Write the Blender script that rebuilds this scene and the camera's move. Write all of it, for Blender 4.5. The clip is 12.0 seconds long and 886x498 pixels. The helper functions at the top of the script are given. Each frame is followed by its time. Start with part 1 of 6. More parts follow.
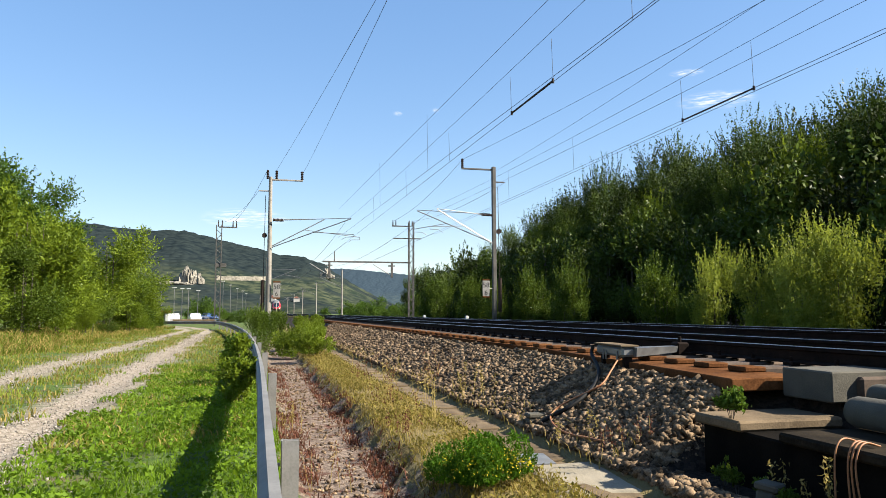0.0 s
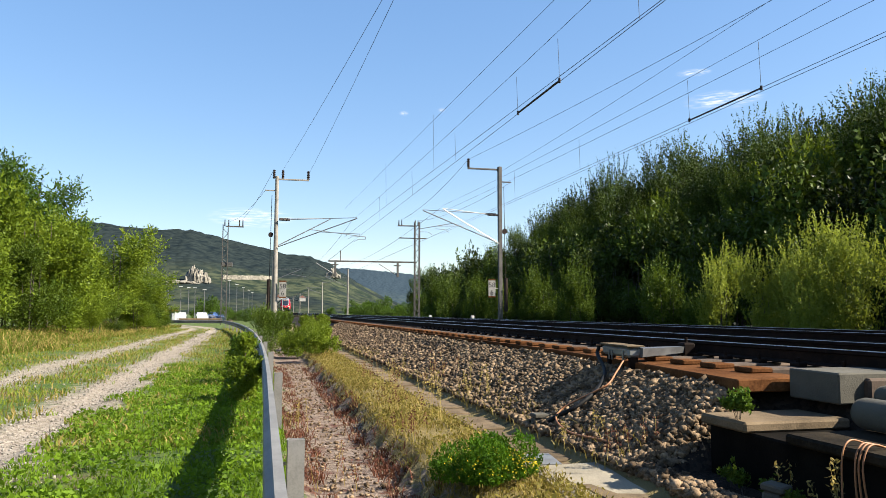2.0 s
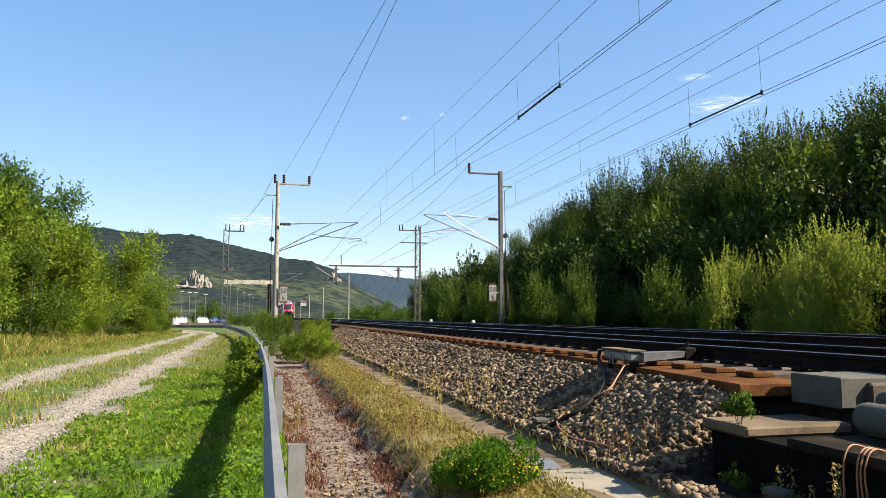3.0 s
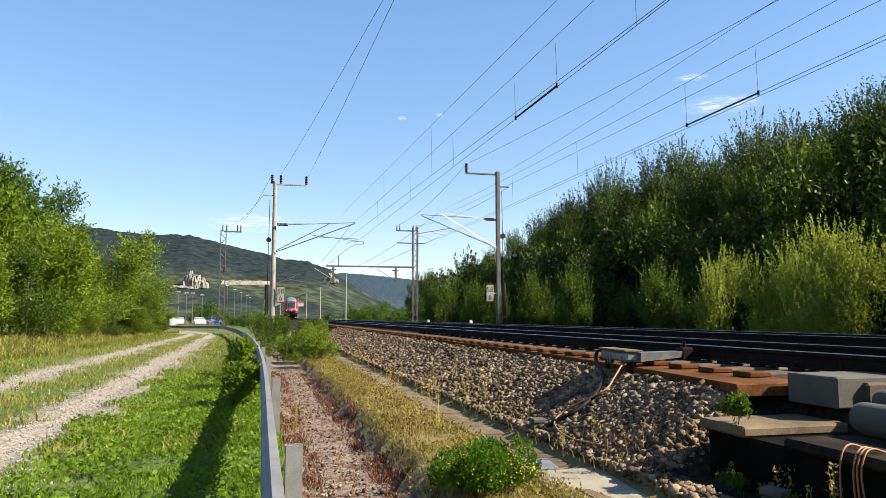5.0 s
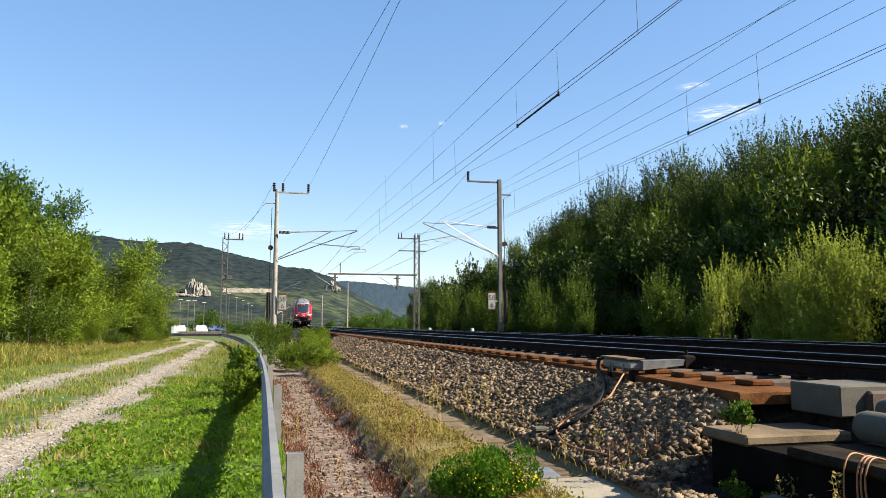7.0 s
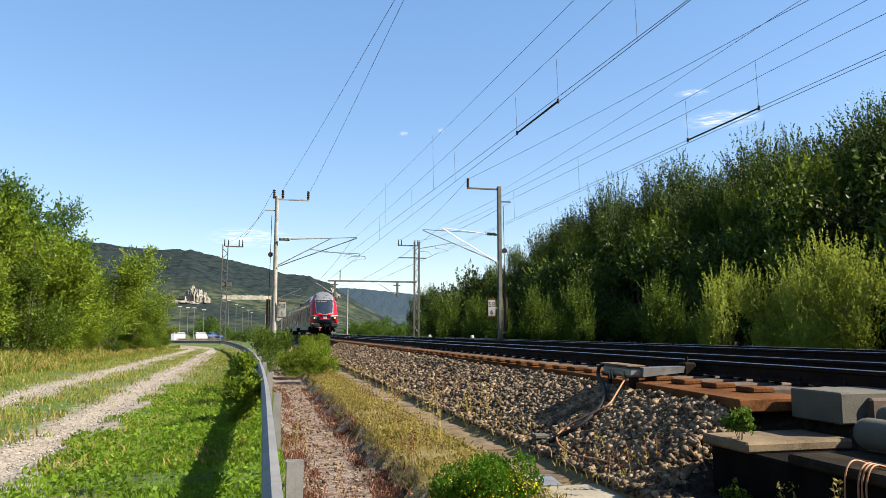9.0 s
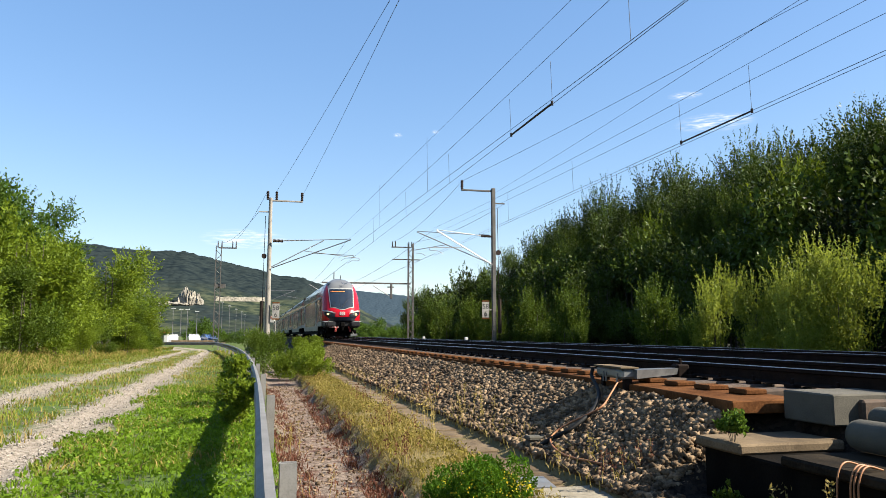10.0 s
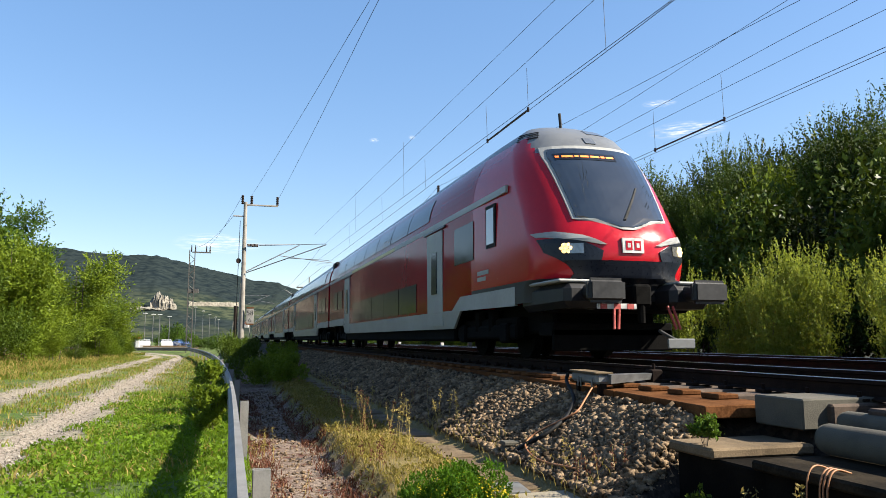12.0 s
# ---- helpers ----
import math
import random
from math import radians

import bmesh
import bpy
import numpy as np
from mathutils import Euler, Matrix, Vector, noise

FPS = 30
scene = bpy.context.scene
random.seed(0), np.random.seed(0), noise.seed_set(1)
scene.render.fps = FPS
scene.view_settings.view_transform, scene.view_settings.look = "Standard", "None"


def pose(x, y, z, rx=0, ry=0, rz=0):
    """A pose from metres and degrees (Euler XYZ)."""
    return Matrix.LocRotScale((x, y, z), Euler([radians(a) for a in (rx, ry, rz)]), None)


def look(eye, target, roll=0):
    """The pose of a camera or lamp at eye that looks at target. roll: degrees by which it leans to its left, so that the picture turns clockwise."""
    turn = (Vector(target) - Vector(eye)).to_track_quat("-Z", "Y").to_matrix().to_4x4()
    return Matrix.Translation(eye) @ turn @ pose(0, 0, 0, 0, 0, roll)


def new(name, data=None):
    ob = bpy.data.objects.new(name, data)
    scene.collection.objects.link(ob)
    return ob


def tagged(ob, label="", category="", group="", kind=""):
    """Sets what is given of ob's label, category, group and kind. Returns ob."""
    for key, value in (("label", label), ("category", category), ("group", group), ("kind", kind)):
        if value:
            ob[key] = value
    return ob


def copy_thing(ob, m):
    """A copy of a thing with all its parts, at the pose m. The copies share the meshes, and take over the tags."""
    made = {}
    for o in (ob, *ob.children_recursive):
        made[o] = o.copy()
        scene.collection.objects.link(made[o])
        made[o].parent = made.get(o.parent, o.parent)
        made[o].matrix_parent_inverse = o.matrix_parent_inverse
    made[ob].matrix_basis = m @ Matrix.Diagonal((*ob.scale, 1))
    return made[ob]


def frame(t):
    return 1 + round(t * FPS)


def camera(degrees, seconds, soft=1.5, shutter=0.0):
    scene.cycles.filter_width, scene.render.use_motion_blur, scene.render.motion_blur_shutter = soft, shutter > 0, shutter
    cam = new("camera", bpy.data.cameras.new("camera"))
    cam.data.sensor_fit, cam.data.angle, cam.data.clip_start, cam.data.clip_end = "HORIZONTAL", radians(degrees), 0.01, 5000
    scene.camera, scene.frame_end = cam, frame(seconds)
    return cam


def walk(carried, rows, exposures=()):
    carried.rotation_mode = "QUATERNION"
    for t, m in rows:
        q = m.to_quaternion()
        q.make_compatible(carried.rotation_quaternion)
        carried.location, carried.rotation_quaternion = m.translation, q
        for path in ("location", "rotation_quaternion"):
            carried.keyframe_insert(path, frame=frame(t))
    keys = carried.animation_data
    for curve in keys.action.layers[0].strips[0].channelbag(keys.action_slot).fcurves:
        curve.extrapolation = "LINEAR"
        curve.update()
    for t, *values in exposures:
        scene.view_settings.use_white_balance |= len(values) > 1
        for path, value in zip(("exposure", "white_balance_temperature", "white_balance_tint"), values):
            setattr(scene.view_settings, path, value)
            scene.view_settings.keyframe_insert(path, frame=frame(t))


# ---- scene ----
# camera: hand-held on one spot beside the guard rail, slowly panning and tilting
cam = camera(62.19, 12.0, soft=0.8)
EYE = (0.0, 0.0, 0.35)
LOOKS = [
    (0, 94.938, 0.124, -14.166), (0.5, 94.905, 0.066, -14.298), (1, 95.02, -0.025, -14.381), (1.5, 94.969, 0.03, -13.946),
    (2, 94.921, -0.051, -13.722), (2.5, 95.126, -0.088, -13.652), (3, 95.273, -0.029, -13.658), (5, 95.3, 0.036, -13.866),
    (5.5, 95.374, 0.033, -13.976), (6, 95.645, 0.022, -14.04), (6.5, 95.819, -0.027, -14.031), (7, 95.912, -0.001, -13.731),
    (9, 96.451, 0.035, -13.738), (9.5, 96.524, 0.025, -13.836), (10, 96.588, 0.004, -14.213), (10.5, 96.672, -0.009, -14.948),
    (11, 96.796, -0.024, -15.434), (11.5, 96.906, 0.045, -15.795), (12, 97.003, 0.006, -16.093)]
walk(cam, [(t, pose(*EYE, rx, ry, rz)) for t, rx, ry, rz in LOOKS])

# ---- light: late-morning sun from beyond the tracks, clear sky ----
SUN_WAY = Vector((1.2, -0.6, 1.05)).normalized()
SUN_EL = math.asin(SUN_WAY.z)
SUN_AZ = math.atan2(SUN_WAY.x, SUN_WAY.y)
world = bpy.data.worlds.new("sky")
scene.world = world
world.use_nodes = True
wn = world.node_tree.nodes
sky = wn.new("ShaderNodeTexSky")
sky.sky_type, sky.sun_disc = "NISHITA", False
sky.sun_elevation, sky.sun_rotation = SUN_EL, SUN_AZ
sky.air_density, sky.dust_density, sky.ozone_density = 1.0, 0.5, 2.4
wn["Background"].inputs["Strength"].default_value = 0.086
richer = wn.new("ShaderNodeHueSaturation")
richer.inputs["Saturation"].default_value, richer.inputs["Value"].default_value = 1.55, 1.40
richer.inputs["Hue"].default_value = 0.508
softer = wn.new("ShaderNodeGamma")
softer.inputs["Gamma"].default_value = 0.58
world.node_tree.links.new(sky.outputs["Color"], softer.inputs["Color"])
world.node_tree.links.new(softer.outputs["Color"], richer.inputs["Color"])
world.node_tree.links.new(richer.outputs["Color"], wn["Background"].inputs["Color"])
sun = new("sun", bpy.data.lights.new("sun", "SUN"))
sun.data.energy, sun.data.angle, sun.data.color = 5.0, radians(0.5), (1.0, 0.92, 0.78)
sun.matrix_world = look((40, -10, 40), Vector((40, -10, 40)) - SUN_WAY)
scene.view_settings.exposure = 1.75

# ---- layout, in metres: x across the tracks, y along them, z = 0 at rail head ----
TRACK_A, TRACK_B = 6.125, 10.9
GROUND = -1.2


# ---- small helpers ----
def nodes_of(name):
    m = bpy.data.materials.new(name)
    m.use_nodes = True
    nt = m.node_tree
    return m, nt, nt.nodes, nt.links, nt.nodes["Principled BSDF"]


def math_node(nt, op, a, b=None, clamp=False):
    n = nt.nodes.new("ShaderNodeMath")
    n.operation, n.use_clamp = op, clamp
    for i, v in enumerate((a, b)):
        if v is None:
            continue
        if isinstance(v, (int, float)):
            n.inputs[i].default_value = v
        else:
            nt.links.new(v, n.inputs[i])
    return n.outputs[0]


def noise_node(nt, vec, scale, detail=4.0, rough=0.6):
    n = nt.nodes.new("ShaderNodeTexNoise")
    n.inputs["Scale"].default_value, n.inputs["Detail"].default_value = scale, detail
    n.inputs["Roughness"].default_value = rough
    if vec is not None:
        nt.links.new(vec, n.inputs["Vector"])
    return n.outputs["Fac"]


def ramp_node(nt, fac, lo, hi):
    n = nt.nodes.new("ShaderNodeMapRange")
    n.inputs["From Min"].default_value, n.inputs["From Max"].default_value = lo, hi
    n.interpolation_type = "SMOOTHSTEP"
    nt.links.new(fac, n.inputs["Value"])
    return n.outputs["Result"]


def mix_node(nt, fac, a, b):
    n = nt.nodes.new("ShaderNodeMix")
    n.data_type = "RGBA"
    if isinstance(fac, (int, float)):
        n.inputs["Factor"].default_value = fac
    else:
        nt.links.new(fac, n.inputs["Factor"])
    for sock, v in ((n.inputs[6], a), (n.inputs[7], b)):
        if isinstance(v, tuple):
            sock.default_value = (*v[:3], 1)
        else:
            nt.links.new(v, sock)
    return n.outputs[2]


def bump_node(nt, height, strength, dist):
    n = nt.nodes.new("ShaderNodeBump")
    n.inputs["Strength"].default_value, n.inputs["Distance"].default_value = strength, dist
    nt.links.new(height, n.inputs["Height"])
    return n.outputs["Normal"]


def place_of(nt):
    return nt.nodes.new("ShaderNodeNewGeometry").outputs["Position"]


def local_of(nt):
    return nt.nodes.new("ShaderNodeTexCoord").outputs["Object"]


def surface(name, dark, light, scale=8.0, fine=60.0, rough=0.7, metal=0.0, bump=0.3, depth=0.01, spread=0.0, local=False, stain=None, coat=0.0, spec=0.5):
    """A worn surface: two colours at a coarse and a fine scale, relief, optional stains and piece-to-piece spread."""
    m, nt, nodes, links, bsdf = nodes_of(name)
    at = local_of(nt) if local else place_of(nt)
    big, small = noise_node(nt, at, scale), noise_node(nt, at, fine, 3.0)
    fac = math_node(nt, "ADD", math_node(nt, "MULTIPLY", big, 0.6), math_node(nt, "MULTIPLY", small, 0.4))
    fac = ramp_node(nt, fac, 0.35, 0.65)
    col = mix_node(nt, fac, dark, light)
    if stain:
        col = mix_node(nt, math_node(nt, "MULTIPLY", ramp_node(nt, noise_node(nt, at, scale * 0.37, 5.0), 0.52, 0.68), 0.75), col, stain)
    if spread:
        info = nodes.new("ShaderNodeObjectInfo")
        geo = nodes.new("ShaderNodeNewGeometry")
        r = math_node(nt, "FRACT", math_node(nt, "ADD", info.outputs["Random"], geo.outputs["Random Per Island"]))
        v = math_node(nt, "ADD", math_node(nt, "MULTIPLY", r, 2 * spread), 1 - spread)
        hsv = nodes.new("ShaderNodeHueSaturation")
        links.new(v, hsv.inputs["Value"])
        links.new(col, hsv.inputs["Color"])
        col = hsv.outputs["Color"]
    links.new(col, bsdf.inputs["Base Color"])
    bsdf.inputs["Metallic"].default_value = metal
    links.new(math_node(nt, "ADD", math_node(nt, "MULTIPLY", small, 0.2), rough - 0.1), bsdf.inputs["Roughness"])
    bsdf.inputs["Coat Weight"].default_value = coat
    bsdf.inputs["Specular IOR Level"].default_value = spec
    if bump:
        links.new(bump_node(nt, small, bump, depth), bsdf.inputs["Normal"])
    return m


def glow(name, colour, power):
    m, nt, nodes, links, bsdf = nodes_of(name)
    bsdf.inputs["Base Color"].default_value = (*colour, 1)
    bsdf.inputs["Emission Color"].default_value = (*colour, 1)
    bsdf.inputs["Emission Strength"].default_value = power
    return m


def foliage(name, dark, light, gloss=0.45, through_light=0.35, clump=0.9):
    """Leaves: colour from leaf to leaf and from branch to branch, light passing through."""
    m, nt, nodes, links, bsdf = nodes_of(name)
    geo = nodes.new("ShaderNodeNewGeometry")
    info = nodes.new("ShaderNodeObjectInfo")
    # clump noise puts lit and dark masses into the leaf colour
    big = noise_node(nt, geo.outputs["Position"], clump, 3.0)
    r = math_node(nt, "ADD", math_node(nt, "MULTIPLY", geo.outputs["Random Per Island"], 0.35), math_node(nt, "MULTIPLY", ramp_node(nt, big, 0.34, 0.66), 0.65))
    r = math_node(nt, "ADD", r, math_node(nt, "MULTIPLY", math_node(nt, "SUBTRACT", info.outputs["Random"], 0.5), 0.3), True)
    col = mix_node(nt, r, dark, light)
    links.new(col, bsdf.inputs["Base Color"])
    bsdf.inputs["Roughness"].default_value = gloss
    bsdf.inputs["Specular IOR Level"].default_value = 0.08
    tr = nodes.new("ShaderNodeBsdfTranslucent")
    links.new(mix_node(nt, 0.5, col, (light[0] * 1.6, light[1] * 1.5, light[2] * 0.8)), tr.inputs["Color"])
    mx = nodes.new("ShaderNodeMixShader")
    mx.inputs[0].default_value = through_light
    links.new(bsdf.outputs[0], mx.inputs[1])
    links.new(tr.outputs[0], mx.inputs[2])
    links.new(mx.outputs[0], nodes["Material Output"].inputs["Surface"])
    return m


def mesh_of(name, verts, faces, mats=(), index=None, smooth=False):
    me = bpy.data.meshes.new(name)
    me.from_pydata([tuple(v) for v in verts], [], [tuple(f) for f in faces])
    for m in mats:
        me.materials.append(m)
    if index is not None:
        me.polygons.foreach_set("material_index", np.asarray(index, dtype=np.int32))
    if smooth:
        me.polygons.foreach_set("use_smooth", np.ones(len(me.polygons), dtype=bool))
    me.update()
    return me


def quads_mesh(name, verts, mat):
    """A mesh of loose four-cornered pieces from an (n, 4, 3) array."""
    n = len(verts)
    me = bpy.data.meshes.new(name)
    me.vertices.add(4 * n)
    me.vertices.foreach_set("co", np.asarray(verts, dtype=np.float32).ravel())
    me.loops.add(4 * n)
    me.loops.foreach_set("vertex_index", np.arange(4 * n, dtype=np.int32))
    me.polygons.add(n)
    me.polygons.foreach_set("loop_start", np.arange(0, 4 * n, 4, dtype=np.int32))
    me.polygons.foreach_set("loop_total", np.full(n, 4, dtype=np.int32))
    me.materials.append(mat)
    me.update(calc_edges=True)
    me.validate()
    return me


def link(name, me, parent=None, label="", m=None):
    ob = new(name, me)
    if m is not None:
        ob.matrix_basis = m
    if parent is not None:
        ob.parent = parent
    if label:
        ob["label"] = label
    return ob


def part(name, bm, material, parent, label="", smooth=False):
    """Links a bmesh as one mesh object under a thing or a part."""
    me = bpy.data.meshes.new(name)
    bmesh.ops.recalc_face_normals(bm, faces=bm.faces)
    bm.to_mesh(me)
    bm.free()
    me.materials.append(material)
    if smooth:
        me.polygons.foreach_set("use_smooth", np.ones(len(me.polygons), dtype=bool))
    return link(name, me, parent, label)


def thing(name, label, category, m=None, group="", kind=""):
    ob = new(name)
    ob.empty_display_size = 0.2
    if m is not None:
        ob.matrix_basis = m
    return tagged(ob, label, category, group, kind)


def box(bm, x0, x1, y0, y1, z0, z1, bevel=0.0, m=None):
    made = bmesh.ops.create_cube(bm, size=1.0, matrix=Matrix.LocRotScale(((x0 + x1) / 2, (y0 + y1) / 2, (z0 + z1) / 2), None, (x1 - x0, y1 - y0, z1 - z0)))
    vs = made["verts"]
    if bevel:
        es = list({e for v in vs for e in v.link_edges})
        res = bmesh.ops.bevel(bm, geom=es, offset=bevel, segments=1, affect="EDGES", clamp_overlap=True)
        vs = res["verts"]
    if m is not None:
        bmesh.ops.transform(bm, matrix=m, verts=list(vs))
    return vs


def rod(bm, a, b, r, r2=None, sides=8):
    a, b = Vector(a), Vector(b)
    d = b - a
    m = Matrix.Translation((a + b) / 2) @ d.to_track_quat("Z", "Y").to_matrix().to_4x4()
    bmesh.ops.create_cone(bm, cap_ends=True, segments=sides, radius1=r, radius2=r if r2 is None else r2, depth=d.length, matrix=m)
    return bm


def tube_data(pts, r, sides=6):
    """Verts and faces of a round tube through points."""
    pts = [Vector(p) for p in pts]
    vs, fs = [], []
    for i, p in enumerate(pts):
        d = (pts[min(i + 1, len(pts) - 1)] - pts[max(i - 1, 0)]).normalized()
        q = d.to_track_quat("Z", "Y")
        for k in range(sides):
            a = 2 * math.pi * k / sides
            vs.append(p + q @ Vector((r * math.cos(a), r * math.sin(a), 0)))
    for i in range(len(pts) - 1):
        for k in range(sides):
            k2 = (k + 1) % sides
            fs.append((i * sides + k, i * sides + k2, (i + 1) * sides + k2, (i + 1) * sides + k))
    return vs, fs


def tube(name, pts, r, mat, parent=None, label="", sides=6):
    vs, fs = tube_data(pts, r, sides)
    return link(name, mesh_of(name, vs, fs, [mat], smooth=True), parent, label)


def sweep(name, profile, path, mat, parent=None, label="", closed=True):
    """A profile [(across, up)] carried along path points; across is to the path's right."""
    vs, fs = [], []
    n = len(profile)
    for i, p in enumerate(path):
        p = Vector(p)
        d = Vector(path[min(i + 1, len(path) - 1)]) - Vector(path[max(i - 1, 0)])
        side = Vector((d.y, -d.x, 0)).normalized()
        for a, u in profile:
            vs.append(p + side * a + Vector((0, 0, u)))
    for i in range(len(path) - 1):
        for k in range(n if closed else n - 1):
            k2 = (k + 1) % n
            fs.append((i * n + k, i * n + k2, (i + 1) * n + k2, (i + 1) * n + k))
    if closed:
        fs.append(tuple(range(n)))
        fs.append(tuple((len(path) - 1) * n + k for k in reversed(range(n))))
    me = mesh_of(name, vs, fs, [mat])
    bm = bmesh.new()
    bm.from_mesh(me)
    bmesh.ops.recalc_face_normals(bm, faces=bm.faces)
    bm.to_mesh(me)
    bm.free()
    return link(name, me, parent, label)


def step(a, b, x):
    t = np.clip((x - a) / (b - a), 0, 1)
    return t * t * (3 - 2 * t)


def drift(y):
    """How far the lane and its guard rail have bent off at y."""
    return -0.00085 * np.maximum(0, np.asarray(y, dtype=float) - 8) ** 2


def board_edge(y):
    """Outer edge of the board beside the sleepers; it widens towards the concrete block."""
    return 4.56 - 0.45 * np.clip((12 - np.asarray(y, dtype=float)) / 6.2, 0, 1.15) ** 1.5


def ground_z(x, y):
    """Height of the ground sheet, as arrays."""
    x, y = np.asarray(x, dtype=float), np.asarray(y, dtype=float)
    near = step(160, 60, y)
    z = np.full(np.broadcast(x, y).shape, GROUND)
    xe = x + 0.07 * np.sin(2.1 * y) + 0.05 * np.sin(5.3 * y + 1) + 0.03 * np.sin(11.7 * y)
    z = z - 0.14 * step(0.2, 0.5, x) * step(1.62, 1.46, xe) * near
    z = z + 0.10 * step(1.40, 1.60, xe)
    z = z + 0.10 * step(2.9, 3.1, x)
    z = z + 0.63 * np.clip((x - 3.15) / (board_edge(y) - 3.2), 0, 1) * (1 - step(5.95, 5.7, y) * step(4.75, 4.5, x))
    z = z + 0.03 * step(4.6, 5.0, x)
    z = z - 0.5 * np.clip((x - 12.9) / 1.0, 0, 1)
    z = z - 0.05 * step(0.35, 0.1, np.abs(x + 2.65 + 0.02 * y)) * near - 0.04 * step(0.4, 0.1, np.abs(x + 5.6 + 0.005 * y)) * near
    z = z + 0.5 * step(-8.5, -11.0, x) * step(8, 20, y) * step(95, 70, y)
    return z


# ---- materials ----
def ground_material():
    m, nt, nodes, links, bsdf = nodes_of("ground")
    at = place_of(nt)
    sep = nodes.new("ShaderNodeSeparateXYZ")
    links.new(at, sep.inputs[0])
    x, y = sep.outputs[0], sep.outputs[1]
    n1, n2, n3 = noise_node(nt, at, 0.7, 5.0), noise_node(nt, at, 4.0, 5.0), noise_node(nt, at, 45.0, 4.0)
    jit = math_node(nt, "ADD", math_node(nt, "MULTIPLY", math_node(nt, "SUBTRACT", n2, 0.5), 1.3), math_node(nt, "MULTIPLY", math_node(nt, "SUBTRACT", n3, 0.5), 0.35))
    xj = math_node(nt, "ADD", x, jit)
    bend = math_node(nt, "MAXIMUM", math_node(nt, "SUBTRACT", y, 62.0), 0.0)
    xb = math_node(nt, "ADD", xj, math_node(nt, "MULTIPLY", math_node(nt, "MULTIPLY", bend, bend), 0.006))
    vor = nodes.new("ShaderNodeTexVoronoi")
    vor.inputs["Scale"].default_value = 26.0
    links.new(at, vor.inputs["Vector"])
    stones = vor.outputs["Color"]
    sepc = nodes.new("ShaderNodeSeparateColor")
    links.new(stones, sepc.inputs[0])
    pebble = sepc.outputs[0]
    grass = mix_node(nt, ramp_node(nt, n2, 0.3, 0.7), (0.0338, 0.0638, 0.0105), (0.075, 0.112, 0.021))
    grass = mix_node(nt, ramp_node(nt, n1, 0.5, 0.7), grass, (0.112, 0.09, 0.045))
    grass = mix_node(nt, ramp_node(nt, n2, 0.56, 0.68), grass, (0.0825, 0.0562, 0.0315))
    gravel = mix_node(nt, pebble, (0.128, 0.104, 0.078), (0.3, 0.259, 0.21))
    path = mix_node(nt, pebble, (0.0776, 0.0544, 0.0406), (0.216, 0.168, 0.133))
    path = mix_node(nt, ramp_node(nt, n2, 0.52, 0.66), path, (0.075, 0.0315, 0.021))
    dry = mix_node(nt, n2, (0.0893, 0.0693, 0.0273), (0.21, 0.162, 0.0683))
    # ballast bed near-black: the shade in the stones' gaps put into the colour
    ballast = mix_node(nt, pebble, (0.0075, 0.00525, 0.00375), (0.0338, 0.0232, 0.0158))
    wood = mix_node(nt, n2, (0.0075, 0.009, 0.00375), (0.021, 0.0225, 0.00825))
    # wheel ruts of the lane
    ra = math_node(nt, "ABSOLUTE", math_node(nt, "ADD", xb, math_node(nt, "ADD", math_node(nt, "MULTIPLY", y, 0.02), 2.65)))
    rb = math_node(nt, "ABSOLUTE", math_node(nt, "ADD", xb, math_node(nt, "ADD", math_node(nt, "MULTIPLY", y, 0.005), 5.6)))
    ruts = math_node(nt, "MAXIMUM", ramp_node(nt, ra, 1.0, 0.30), math_node(nt, "MULTIPLY", ramp_node(nt, rb, 1.1, 0.25), 0.9))
    ruts = math_node(nt, "MULTIPLY", ruts, ramp_node(nt, y, 112.0, 102.0))
    col = mix_node(nt, ruts, grass, gravel)
    near = ramp_node(nt, y, 75.0, 35.0)
    on = lambda a, b: math_node(nt, "MULTIPLY", ramp_node(nt, xj, a - 0.12, a + 0.12), ramp_node(nt, xj, b + 0.12, b - 0.12))
    col = mix_node(nt, math_node(nt, "MULTIPLY", on(0.3, 1.47), near), col, path)
    col = mix_node(nt, on(1.47, 3.2), col, dry)
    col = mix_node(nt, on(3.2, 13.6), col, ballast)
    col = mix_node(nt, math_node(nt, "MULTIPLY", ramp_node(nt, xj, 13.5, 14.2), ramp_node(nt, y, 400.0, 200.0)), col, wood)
    links.new(col, bsdf.inputs["Base Color"])
    bsdf.inputs["Roughness"].default_value = 0.95
    bsdf.inputs["Specular IOR Level"].default_value = 0.2
    h = math_node(nt, "ADD", math_node(nt, "MULTIPLY", pebble, 0.5), n3)
    links.new(bump_node(nt, h, 0.8, 0.03), bsdf.inputs["Normal"])
    return m


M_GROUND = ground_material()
M_BALLAST = surface("ballast_stone", (0.0464, 0.03, 0.0169), (0.202, 0.142, 0.0873), 3.0, 70.0, 0.9, bump=0.4, spread=0.55, spec=0.15)
M_PEBBLE = surface("pebble", (0.135, 0.117, 0.0953), (0.283, 0.252, 0.212), 3.0, 60.0, 0.9, spread=0.3)
M_RAIL_SIDE = surface("rusty_rail", (0.006, 0.00337, 0.00225), (0.0169, 0.009, 0.006), 6.0, 80.0, 0.85, bump=0.3, spec=0.1)
M_RAIL_HEAD = surface("polished_rail", (0.268, 0.261, 0.255), (0.395, 0.389, 0.383), 3.0, 40.0, 0.28, metal=1.0, bump=0.0)
M_SLEEPER = surface("sleeper", (0.0289, 0.0168, 0.00997), (0.0683, 0.042, 0.0252), 4.0, 50.0, 0.9, spread=0.15)
